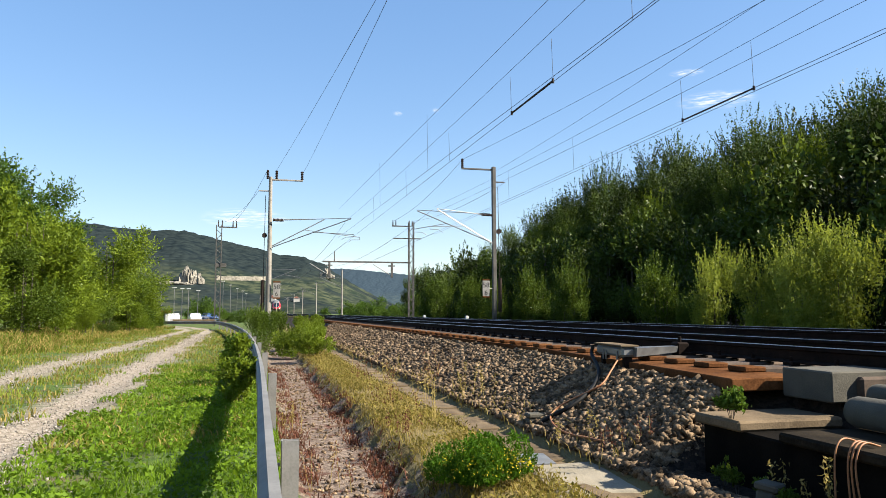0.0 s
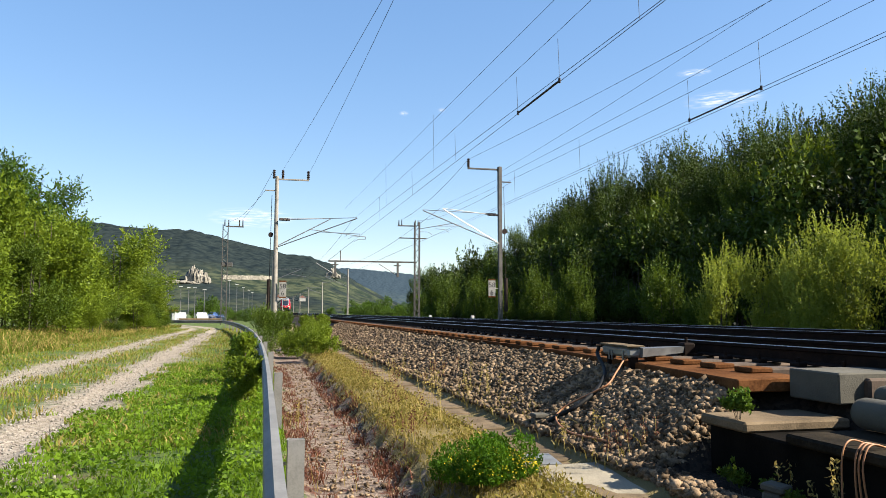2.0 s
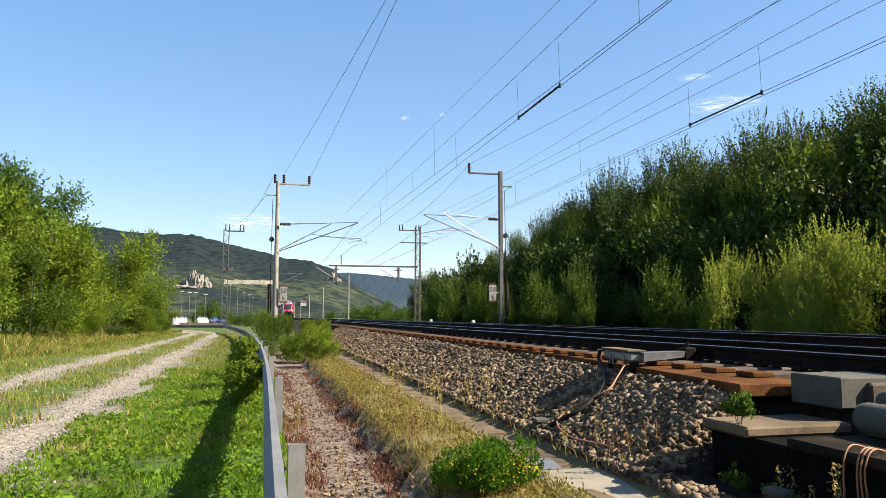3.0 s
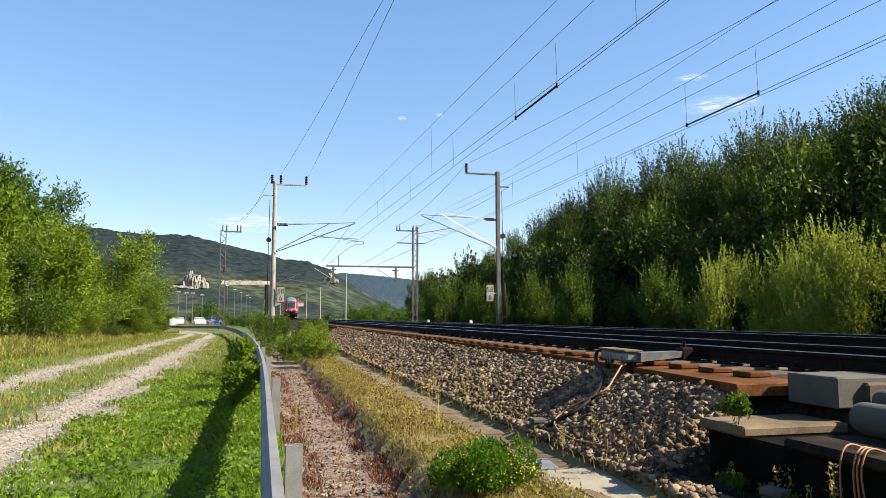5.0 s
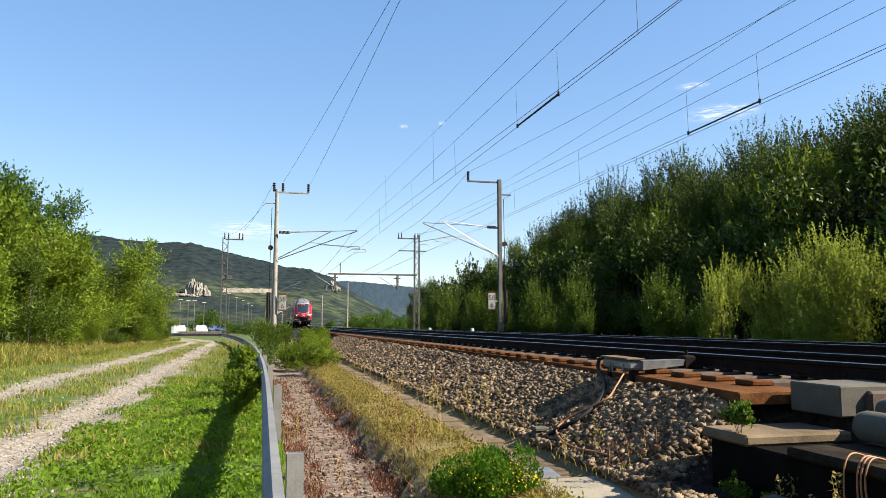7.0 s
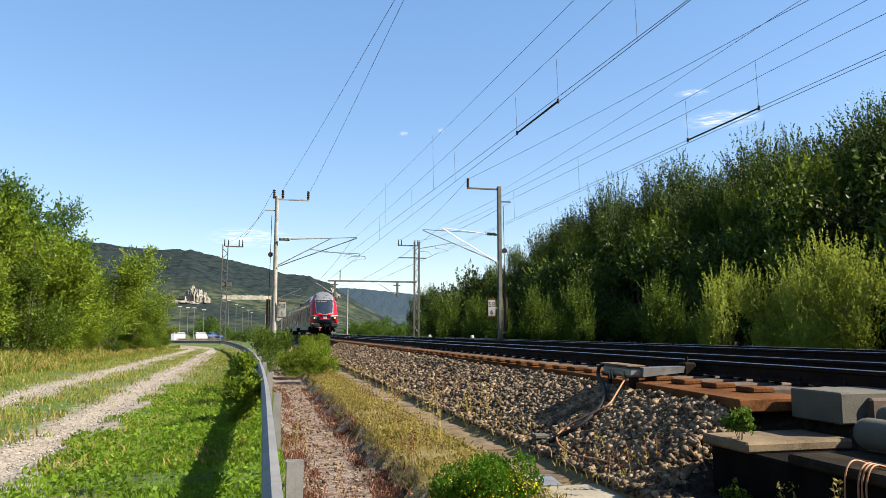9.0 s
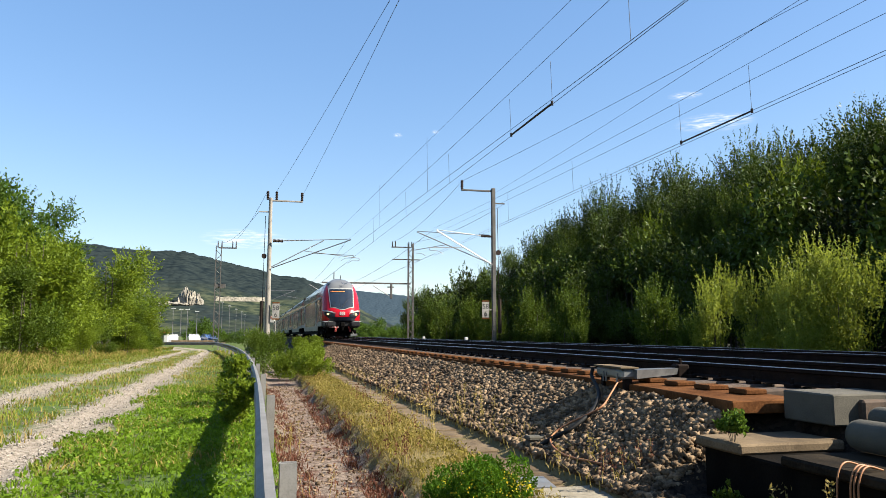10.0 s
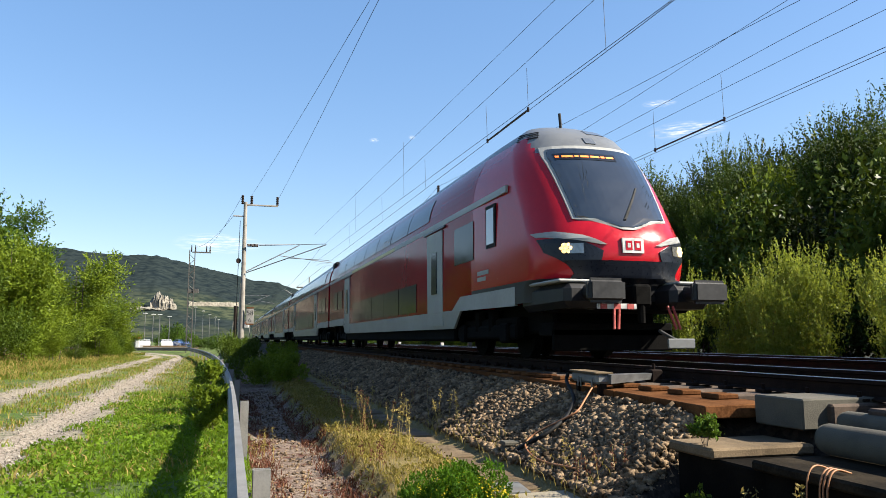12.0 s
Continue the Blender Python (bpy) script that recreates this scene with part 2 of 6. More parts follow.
M_BOARD = surface("rusty_board", (0.050, 0.019, 0.007), (0.125, 0.055, 0.022), 1.2, 45.0, 0.95, stain=(0.03, 0.015, 0.009), spec=0.03)
M_CONCRETE = surface("concrete", (0.0367, 0.0325, 0.0232), (0.0677, 0.0607, 0.0437), 2.5, 90.0, 0.9, stain=(0.0658, 0.0581, 0.0426), bump=0.3)
M_CONCRETE_TAN = surface("weathered_concrete", (0.0738, 0.0523, 0.0307), (0.148, 0.108, 0.0664), 2.0, 70.0, 0.92, stain=(0.0554, 0.043, 0.0277), spread=0.12, spec=0.15)
M_GALV = surface("galvanised_steel", (0.114, 0.109, 0.101), (0.178, 0.172, 0.16), 3.0, 60.0, 0.6, metal=0.12, bump=0.1, stain=(0.154, 0.148, 0.135))
M_MAST = surface("mast_concrete", (0.162, 0.146, 0.124), (0.248, 0.227, 0.2), 2.0, 40.0, 0.85)
M_MAST_STEEL = surface("mast_steel", (0.0495, 0.0454, 0.0413), (0.0907, 0.0846, 0.0764), 2.0, 40.0, 0.65, metal=0.3, bump=0.1)
M_TUBE = surface("bracket_tube", (0.124, 0.124, 0.124), (0.186, 0.186, 0.186), 4.0, 40.0, 0.45, metal=0.6, bump=0.0)
M_WIRE = surface("wire", (0.0246, 0.0262, 0.0279), (0.0492, 0.0508, 0.0541), 4.0, 40.0, 0.5, metal=0.5, bump=0.0)
M_INSULATOR = surface("insulator", (0.0123, 0.00738, 0.00553), (0.0277, 0.0166, 0.0123), 6.0, 40.0, 0.5, bump=0.0, spec=0.2)
M_BLACK = surface("black_rubber", (0.00369, 0.00369, 0.00369), (0.00984, 0.00984, 0.00984), 6.0, 60.0, 0.7, spec=0.2)
M_CABLE = surface("orange_cable", (0.184, 0.0677, 0.0215), (0.283, 0.123, 0.043), 6.0, 60.0, 0.6, bump=0.0)
M_GREYBOX = surface("grey_enamel", (0.123, 0.126, 0.126), (0.184, 0.188, 0.184), 5.0, 60.0, 0.45, metal=0.3, bump=0.1, stain=(0.154, 0.135, 0.111))
M_WHITE = surface("white_board", (0.31, 0.31, 0.297), (0.405, 0.405, 0.392), 3.0, 30.0, 0.6, bump=0.05)
M_BOARD_WHITE = surface("dull_white_board", (0.15, 0.143, 0.131), (0.24, 0.232, 0.217), 3.0, 30.0, 0.7, bump=0.05)
M_INK = surface("black_ink", (0.0123, 0.0123, 0.0123), (0.0185, 0.0185, 0.0185), 5.0, 30.0, 0.7, bump=0.0)
M_BARK = surface("bark", (0.0307, 0.0246, 0.0185), (0.0861, 0.0707, 0.0554), 5.0, 40.0, 0.95, bump=0.8, depth=0.02)
M_LEAF = foliage("leaves", (0.0215, 0.0462, 0.00578), (0.0702, 0.12, 0.0149), through_light=0.32)
# near-black clumps carry the wood's shaded gaps in the leaf colour
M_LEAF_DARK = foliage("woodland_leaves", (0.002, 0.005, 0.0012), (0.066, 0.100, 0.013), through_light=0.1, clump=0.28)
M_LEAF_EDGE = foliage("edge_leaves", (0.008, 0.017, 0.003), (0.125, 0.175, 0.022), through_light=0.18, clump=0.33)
M_LEAF_YOUNG = foliage("young_leaves", (0.0225, 0.0435, 0.0045), (0.0788, 0.116, 0.0142), through_light=0.32)
M_GRASS = foliage("grass_blades", (0.036, 0.072, 0.005), (0.132, 0.215, 0.015), 0.5, 0.38, 2.2)
M_LEAF_BRIGHT = foliage("bright_leaves", (0.0406, 0.0702, 0.0054), (0.144, 0.193, 0.018), through_light=0.38)
M_SLAB = surface("pale_slab", (0.166, 0.145, 0.105), (0.246, 0.215, 0.163), 2.5, 70.0, 0.92, stain=(0.111, 0.0922, 0.0615), spec=0.15)
# the conduit's shade on the near cover, put into the colour
M_COVER_SHADE = surface("shaded_cover", (0.00992, 0.00792, 0.00561), (0.0281, 0.0218, 0.0145), 3.0, 50.0, 0.95, spec=0.05)
# the chamber wall's sunless face, put into a near-black colour
M_CONCRETE_SHADE = surface("shaded_concrete", (0.00202, 0.00169, 0.00135), (0.0076, 0.00605, 0.00439), 3.0, 50.0, 0.95, spec=0.05)
M_DRY = foliage("dry_grass", (0.134, 0.0989, 0.0291), (0.315, 0.245, 0.0871), 0.7, 0.3, 2.5)
M_RUSSET = foliage("withered_weeds", (0.0585, 0.0215, 0.0137), (0.146, 0.0634, 0.041), 0.8, 0.2)
M_LEAF_WILLOW = foliage("willow_leaves", (0.070, 0.100, 0.014), (0.220, 0.260, 0.042), through_light=0.38, clump=0.7)
M_GRASS_LANE = foliage("lane_grass_blades", (0.0562, 0.0788, 0.009), (0.154, 0.191, 0.0263), 0.5, 0.38, 1.2)
M_OLIVE = foliage("olive_herbs", (0.062, 0.058, 0.012), (0.20, 0.165, 0.038), 0.6, 0.3, 2.0)
M_CLUMP = foliage("feathery_herb", (0.018, 0.050, 0.003), (0.070, 0.150, 0.008), 0.6, 0.35, 5.0)
M_YELLOW = foliage("yellow_flower", (0.413, 0.315, 0.015), (0.562, 0.465, 0.0375), 0.6, 0.3)


# ---- ground: one sheet to the horizon ----
def build_ground():
    xs = np.concatenate([-np.geomspace(3000, 14, 22), np.arange(-13.5, -6.4, 0.5), np.arange(-6.4, 5.0, 0.16), np.arange(5.2, 12.6, 1.0), np.arange(12.8, 14.2, 0.2), np.geomspace(15, 3000, 24)])
    ys = np.concatenate([-np.geomspace(3000, 6, 18), np.arange(-5, 3, 1.0), np.arange(3, 32, 0.22), np.arange(32, 100, 1.5), np.geomspace(102, 3500, 30)])
    X, Y = np.meshgrid(xs, ys)
    Z = ground_z(X, Y)
    rough = np.array([[noise.noise((x * 1.7, y * 1.7, 0.0)) * 0.03 + noise.noise((x * 6, y * 6, 3.0)) * 0.012 for x in xs] for y in ys])
    Z = Z + rough * (np.abs(X) < 14) * (Y < 40) * (Y > 2)
    n = len(xs)
    verts = np.stack([X, Y, Z], -1).reshape(-1, 3)
    faces = [(j * n + i, j * n + i + 1, (j + 1) * n + i + 1, (j + 1) * n + i) for j in range(len(ys) - 1) for i in range(n - 1)]
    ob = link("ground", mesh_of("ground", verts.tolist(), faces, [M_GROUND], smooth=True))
    tagged(ob, "grassy trackside ground with gravel ruts and ballast", "ground", kind="structure")


def stones(name, n, place, size, mat, label, category):
    """Many broken stones as one mesh: place(k) gives (x, y) arrays, size gives half-widths."""
    rng = np.random.default_rng(5)
    x, y = place(rng, n)
    n = len(x)
    z = ground_z(x, y)
    s = size(rng, x, y)
    cube = np.array([[a, b, c] for a in (-1, 1) for b in (-1, 1) for c in (-1, 1)], dtype=float)
    v = cube[None] * (0.35 + 0.75 * rng.random((n, 8, 3))) * (0.4 + 0.9 * rng.random((n, 1, 3)))
    ax = rng.normal(size=(n, 4))
    ax /= np.linalg.norm(ax, axis=1)[:, None]
    w, a, b, c = ax.T
    R = np.stack([1 - 2 * (b * b + c * c), 2 * (a * b - c * w), 2 * (a * c + b * w), 2 * (a * b + c * w), 1 - 2 * (a * a + c * c), 2 * (b * c - a * w),
                  2 * (a * c - b * w), 2 * (b * c + a * w), 1 - 2 * (a * a + b * b)], 1).reshape(n, 3, 3)
    v = np.einsum("nij,nkj->nki", R, v) * s[:, None, None] * np.array([1.0, 1.0, 0.8])
    v += np.stack([x, y, z + s * (-0.1 + 1.5 * rng.random(n))], 1)[:, None]
    quad = np.array([[0, 1, 3, 2], [4, 6, 7, 5], [0, 4, 5, 1], [2, 3, 7, 6], [0, 2, 6, 4], [1, 5, 7, 3]])
    idx = (np.arange(n)[:, None, None] * 8 + quad[None]).reshape(-1, 4)
    me = bpy.data.meshes.new(name)
    me.vertices.add(8 * n)
    me.vertices.foreach_set("co", v.astype(np.float32).ravel())
    me.loops.add(len(idx) * 4)
    me.loops.foreach_set("vertex_index", idx.astype(np.int32).ravel())
    me.polygons.add(len(idx))
    me.polygons.foreach_set("loop_start", np.arange(0, 4 * len(idx), 4, dtype=np.int32))
    me.polygons.foreach_set("loop_total", np.full(len(idx), 4, dtype=np.int32))
    me.materials.append(mat)
    me.update(calc_edges=True)
    tagged(link(name, me), label, category, kind="stuff")


def build_stones():
    def near(rng, n):
        y = 3.5 + 41.5 * rng.random(n) ** 1.9
        x = 3.05 + (board_edge(y) - 0.04 - 3.05) * rng.random(n) ** 0.9
        ok = (y > 5.74) | (x < 3.3)
        return x[ok], y[ok]
    stones("ballast_stones", 60000, near, lambda rng, x, y: (0.021 + 0.022 * rng.random(len(x))) * (1 + y * 0.012), M_BALLAST, "grey-brown broken ballast stones on the embankment", "ballast")

    def between(rng, n):
        y = 3 + 50 * rng.random(n) ** 1.6
        return np.where(rng.random(n) < 0.5, 4.98 + 2.8 * rng.random(n), 7.8 + 5.3 * rng.random(n)), y
    stones("bed_stones", 9000, between, lambda rng, x, y: (0.03 + 0.02 * rng.random(len(x))) * (1 + y * 0.01), M_BALLAST, "dark ballast stones between the sleepers", "ballast")

    def path(rng, n):
        return 0.35 + 1.1 * rng.random(n), 3 + 22 * rng.random(n) ** 1.5
    stones("path_pebbles", 5000, path, lambda rng, x, y: 0.006 + 0.022 * rng.random(len(x)) ** 2.5, M_BALLAST, "loose pebbles on the gravel strip", "gravel")

    def ruts(rng, n):
        y = 7 + 50 * rng.random(n) ** 1.6
        left = rng.random(n) < 0.45
        x = np.where(left, -5.6 - 0.005 * y, -2.65 - 0.02 * y) + rng.normal(0, 0.46, n)
        return x, y
    stones("lane_gravel", 12000, ruts, lambda rng, x, y: (0.006 + 0.013 * rng.random(len(x)) ** 2) * (1 + y * 0.012), M_PEBBLE, "pale limestone gravel in the wheel ruts", "gravel")


# ---- railway ----
RAIL = [(-0.075, -0.172), (0.075, -0.172), (0.075, -0.16), (0.012, -0.14), (0.012, -0.05), (0.036, -0.038), (0.036, -0.004), (-0.036, -0.004), (-0.036, -0.038), (-0.012, -0.05), (-0.012, -0.14), (-0.075, -0.16)]


def build_track(name, x, label, near):
    tr = thing(name, label, "railway track", pose(x, 0, 0), kind="structure")
    path = [(0, y, 0) for y in (-60, 0, 30, 100, 300, 700)]
    for s in (-0.752, 0.752):
        r = sweep("rail", [(a + s, u) for a, u in RAIL], path, M_RAIL_SIDE, tr)
        sweep("rail_head", [(s - 0.034, -0.004), (s - 0.026, 0.0), (s + 0.026, 0.0), (s + 0.034, -0.004)], path, M_RAIL_HEAD, r, "bright polished running surface")
    bm = bmesh.new()
    box(bm, -1.3, 1.3, -0.13, 0.13, -0.40, -0.19, 0.02)
    first = part("sleeper", bm, M_SLEEPER, tr)
    bm = bmesh.new()
    for a in (-0.13, 0.13):
        box(bm, a - 0.05, a + 0.05, -0.07, 0.07, -0.19, -0.15, 0.008)
        rod(bm, (a, 0, -0.16), (a, 0, -0.10), 0.02, sides=6)
    clip = part("rail_fastening", bm, M_RAIL_SIDE, first)
    clip.location = (-0.752, 0, 0)
    c2 = link("rail_fastening", clip.data, first)
    c2.location = (0.752, 0, 0)
    count = 120 if near else 60
    for i in range(count):
        y = 1.0 + 0.6 * i
        if i == 0:
            first.location = (0, y, 0)
            continue
        s = link("sleeper", first.data, tr)
        s.location = (0, y, 0)
        if near and i < 40:
            for a in (-0.752, 0.752):
                f = link("rail_fastening", clip.data, s)
                f.location = (a, 0, 0)
    bm = bmesh.new()
    for i in range(count, count + 350):
        y = 1.0 + 0.6 * i
        box(bm, -1.3, 1.3, y - 0.13, y + 0.13, -0.40, -0.19)
    tagged(part("distant_sleepers", bm, M_SLEEPER, tr), kind="stuff")
    return tr


def build_edge_board():
    """Rust-stained board that holds the ballast along the sleeper ends."""
    b_thing = thing("ballast_board", "rust-stained board holding the ballast along the sleeper ends", "board", kind="structure")
    for i in range(44):
        y0, y1 = 5.78 + 2.0 * i + 0.006, 5.78 + 2.0 * i + 1.994
        bm = bmesh.new()
        a, b = float(board_edge(y0)), float(board_edge(y1))
        low = [bm.verts.new(p) for p in ((a, y0, -0.36), (4.88, y0, -0.36), (4.88, y1, -0.36), (b, y1, -0.36))]
        top = [bm.verts.new(p) for p in ((a, y0, -0.245), (4.88, y0, -0.235), (4.88, y1, -0.235), (b, y1, -0.245))]
        bm.faces.new(low)
        bm.faces.new(top)
        for k in range(4):
            bm.faces.new((low[k], low[(k + 1) % 4], top[(k + 1) % 4], top[k]))
        bmesh.ops.bevel(bm, geom=list(bm.edges), offset=0.01, segments=1, affect="EDGES")
        part("plank", bm, M_BOARD, b_thing)
    # short blocks on it, one to a sleeper
    bm = bmesh.new()
    box(bm, -0.12, 0.12, -0.14, 0.14, -0.236, -0.185, 0.01)
    blk = part("block", bm, M_BOARD, b_thing)
    blk.location = (4.72, 6.4, 0)
    for i in range(1, 90):
        o = link("block", blk.data, b_thing)
        o.location = (4.72, 6.4 + 0.6 * i, 0)


def build_trough():
    t = thing("cable_trough", "weathered concrete cable trough with lids along the track", "cable trough", kind="structure")
    bm = bmesh.new()
    box(bm, -0.20, 0.20, -0.241, 0.241, -0.10, 0.0, 0.014)
    lid = part("lid", bm, M_CONCRETE_TAN, t)
    for i in range(60):
        y = 5.0 + 0.5 * i
        o = lid if i == 0 else link("lid", lid.data, t)
        o.location = (2.74 - 0.004 * max(0, y - 12) + 0.006 * math.sin(i * 2.3), y, GROUND + 0.125 + 0.016 * math.sin(i * 1.7))
        o.rotation_euler = (0.02 * math.sin(i * 3.1), 0.03 * math.sin(i * 1.3), 0.035 * math.sin(i * 2.1))


# ---- guard rail ----
GUARD_Y = np.concatenate([np.arange(-3, 40, 1.0), np.arange(40, 78, 2.0)])


def guard_at(y):
    return Vector((0.07 + float(drift(y)), y, 0))


def build_guard_rail():
    g = thing("guard_rail", "galvanised steel guard rail beside the gravel lane", "guard rail", kind="structure")
    path = [guard_at(y) for y in GUARD_Y]
    end = path[-1]
    for i in range(1, 9):
        path.append(end + Vector((-1.6 * i, 1.2 * i - 0.07 * i * i, 0)))
    top = GROUND + 0.75
    face = [(0.0, 0.0), (-0.045, -0.035), (-0.05, -0.09), (-0.01, -0.13), (-0.01, -0.18), (-0.05, -0.22), (-0.045, -0.275), (0.0, -0.31)]
    prof = face + [(a + 0.005, u) for a, u in reversed(face)]
    sweep("beam", [(a, u + top) for a, u in prof], path, M_GALV, g)
    # folded upper lip
    sweep("lip", [(-0.004, top - 0.003), (0.05, top - 0.003), (0.05, top + 0.004), (-0.004, top + 0.004)], path, M_GALV, g)
    sig = [(-0.055, -0.03), (-0.05, -0.035), (0.055, -0.035), (0.055, -0.028), (-0.045, -0.026), (-0.045, 0.026), (0.055, 0.028), (0.055, 0.035), (-0.05, 0.035), (-0.055, 0.03)]
    vs = [(a, b, z) for z in (-0.95, 0.0) for a, b in sig]
    n = len(sig)
    fs = [(k, (k + 1) % n, n + (k + 1) % n, n + k) for k in range(n)] + [tuple(range(n, 2 * n))]
    post = mesh_of("post", vs, fs, [M_GALV])
    y = -0.45
    while y < 76:
        p = guard_at(y)
        o = link("post", post, g)
        o.location = (p.x + 0.15, y, top - 0.005)
        bm = bmesh.new()
        rod(bm, (0.0, 0, -0.15), (0.10, 0, -0.15), 0.012, sides=6)
        rod(bm, (-0.02, 0, -0.15), (0.0, 0, -0.15), 0.024, sides=6)
        b = part("bolt", bm, M_GALV, o)
        b.location = (-0.16, 0, 0)
        y += 5.3


# ---- overhead line ----
def ribbed(bm, a, b, count, r_core, r_rib):
    """A ribbed insulator body from a to b as one surface."""
    a, b = Vector(a), Vector(b)
    q = (b - a).to_track_quat("Z", "Y")
    rings = []
    for i in range(2 * count + 1):
        r = r_rib if i % 2 else r_core
        c = a.lerp(b, i / (2 * count))
        rings.append([bm.verts.new(c + q @ Vector((r * math.cos(k * math.pi / 4), r * math.sin(k * math.pi / 4), 0))) for k in range(8)])
    for u, v in zip(rings, rings[1:]):
        for k in range(8):
            bm.faces.new((u[k], u[(k + 1) % 8], v[(k + 1) % 8], v[k]))
    bm.faces.new(list(reversed(rings[0])))
    bm.faces.new(rings[-1])


def build_mast(name, x, y, top, side, label, track_x, spread, kind="concrete"):
    """A tapered mast with two cantilevers reaching over the track on side +1 or -1, a feeder arm on top, and a kilometre board."""
    m = thing(name, label, "catenary mast", pose(x, y, 0))
    mat = M_MAST if kind == "concrete" else M_MAST_STEEL
    bm = bmesh.new()
    rod(bm, (0, 0, GROUND - 0.3), (0, 0, top), 0.19, 0.12, 12) if kind == "concrete" else box(bm, -0.12, 0.12, -0.14, 0.14, GROUND - 0.3, top, 0.02)
    part("pole", bm, mat, m, smooth=False)
    reach = abs(track_x - x)
    for k, (dy, zo, sx) in enumerate(((-0.9, 0.0, spread[0]), (0.9, 0.12, spread[1]))):
        c = bmesh.new()
        tipx = side * (reach + sx - 0.6)
        rod(c, (side * 0.15, dy * 0.2, 4.85 + zo), (tipx, dy, 6.9 + zo), 0.034)
        arm = part("cantilever_tube", c, M_TUBE, m)
        c = bmesh.new()
        rod(c, (side * 0.95, dy * 0.3, 6.75 + zo), (tipx, dy, 6.95 + zo), 0.022)
        part("top_tie", c, M_TUBE, arm)
        c = bmesh.new()
        # the registration tube hangs from the cantilever, the steady arm from the tube
        u = 0.52 if k == 0 else 0.60
        ax, az = 0.15 + (abs(tipx) - 0.15) * u, 4.85 + zo + 2.05 * u
        ex = reach + (0.35 if k == 0 else 1.0)
        rod(c, (side * ax, dy * (0.2 + 0.8 * u), az), (side * ex, dy, 5.80), 0.022)
        rod(c, (side * ex, dy, 5.80), (side * ex, dy, 5.62), 0.018)
        rod(c, (side * ex, dy, 5.62), (side * (ex - 0.55), dy, 5.60), 0.014)
        rod(c, (side * (ex - 0.55), dy, 5.60), (side * (ex - 0.85), dy, 5.42), 0.014)
        part("steady_arm", c, M_TUBE, arm)
        c = bmesh.new()
        for a, z in ((0.2, 6.72 + zo),):
            ribbed(c, (side * a, dy * 0.25, z), (side * (a + 0.72), dy * 0.25, z), 8, 0.05, 0.085)
        part("insulator", c, M_INSULATOR, m)
    c = bmesh.new()
    box(c, min(0, side * 2.2), max(0, side * 2.2), -0.07, 0.07, top - 0.25, top - 0.15, 0.01)
    box(c, -side * 0.8 if side > 0 else 0, 0 if side > 0 else -side * 0.8, -0.04, 0.04, top - 1.05, top - 0.97, 0.01)
    part("feeder_arm", c, mat, m)
    for dx in (side * 2.15,) if name == "far_mast" else (side * 2.15, side * 0.4, -side * 0.2):
        c = bmesh.new()
        ribbed(c, (dx, 0, top - 0.16), (dx, 0, top + 0.46), 5, 0.06, 0.11)
        part("insulator", c, M_INSULATOR, m)
    # tension cables and weights on the back
    c = bmesh.new()
    rod(c, (-side * 0.32, 0.1, top - 1.3), (-side * 0.42, 0.1, -0.6), 0.02)
    rod(c, (-side * 0.42, 0.1, 0.4), (-side * 0.42, 0.1, 2.6), 0.13)
    rod(c, (-side * 0.35, 0.0, 5.7), (-side * 0.35, 0.2, 5.7), 0.17, sides=14)
    part("tension_gear", c, M_INSULATOR, m)
    sx = side * 0.52 if name == "near_mast" else side * 0.66
    b = bmesh.new()
    rod(b, (sx, -0.26, 1.36), (sx, -0.20, GROUND - 0.3), 0.025) if side > 0 else rod(b, (0, 0, 1.9), (sx, -0.26, 1.9), 0.025)
    box(b, sx - 0.24, sx + 0.24, -0.28, -0.25, 1.40, 2.42, 0.01)
    board = part("kilometre_board", b, M_BOARD_WHITE, m, "white kilometre board with black numerals")
    for z0, z1 in ((2.42, 2.51), (1.31, 1.40)):
        b = bmesh.new()
        box(b, sx - 0.25, sx + 0.25, -0.29, -0.24, z0, z1, 0.01)
        part("board_rim", b, M_BOARD, board, "rusty red rim")
    for txt, z in (("58", 1.97), ("6", 1.50)):
        cu = bpy.data.curves.new("numeral", "FONT")
        cu.body, cu.size, cu.align_x, cu.extrude = txt, 0.46, "CENTER", 0.002
        cu.materials.append(M_INK)
        t = new("numeral", cu)
        dg = bpy.context.evaluated_depsgraph_get()
        me = bpy.data.meshes.new_from_object(t.evaluated_get(dg))
        bpy.data.objects.remove(t)
        o = link("numeral", me, board)
        o.matrix_basis = pose(sx, -0.286, z, 90, 0, 0)
    return m


def lattice(bm, w, z0, z1, step_z):
    for a in (-w, w):
        for b in (-w, w):
            box(bm, a - 0.04, a + 0.04, b - 0.04, b + 0.04, z0, z1)
    z = z0 + 0.2
    k = 0
    while z + step_z < z1:
        for b in (-w, w):
            s = 1 if k % 2 else -1
            rod(bm, (-w * s, b, z), (w * s, b, z + step_z), 0.02, sides=4)
            rod(bm, (b, -w * s, z), (b, w * s, z + step_z), 0.02, sides=4)
        z += step_z
        k += 1


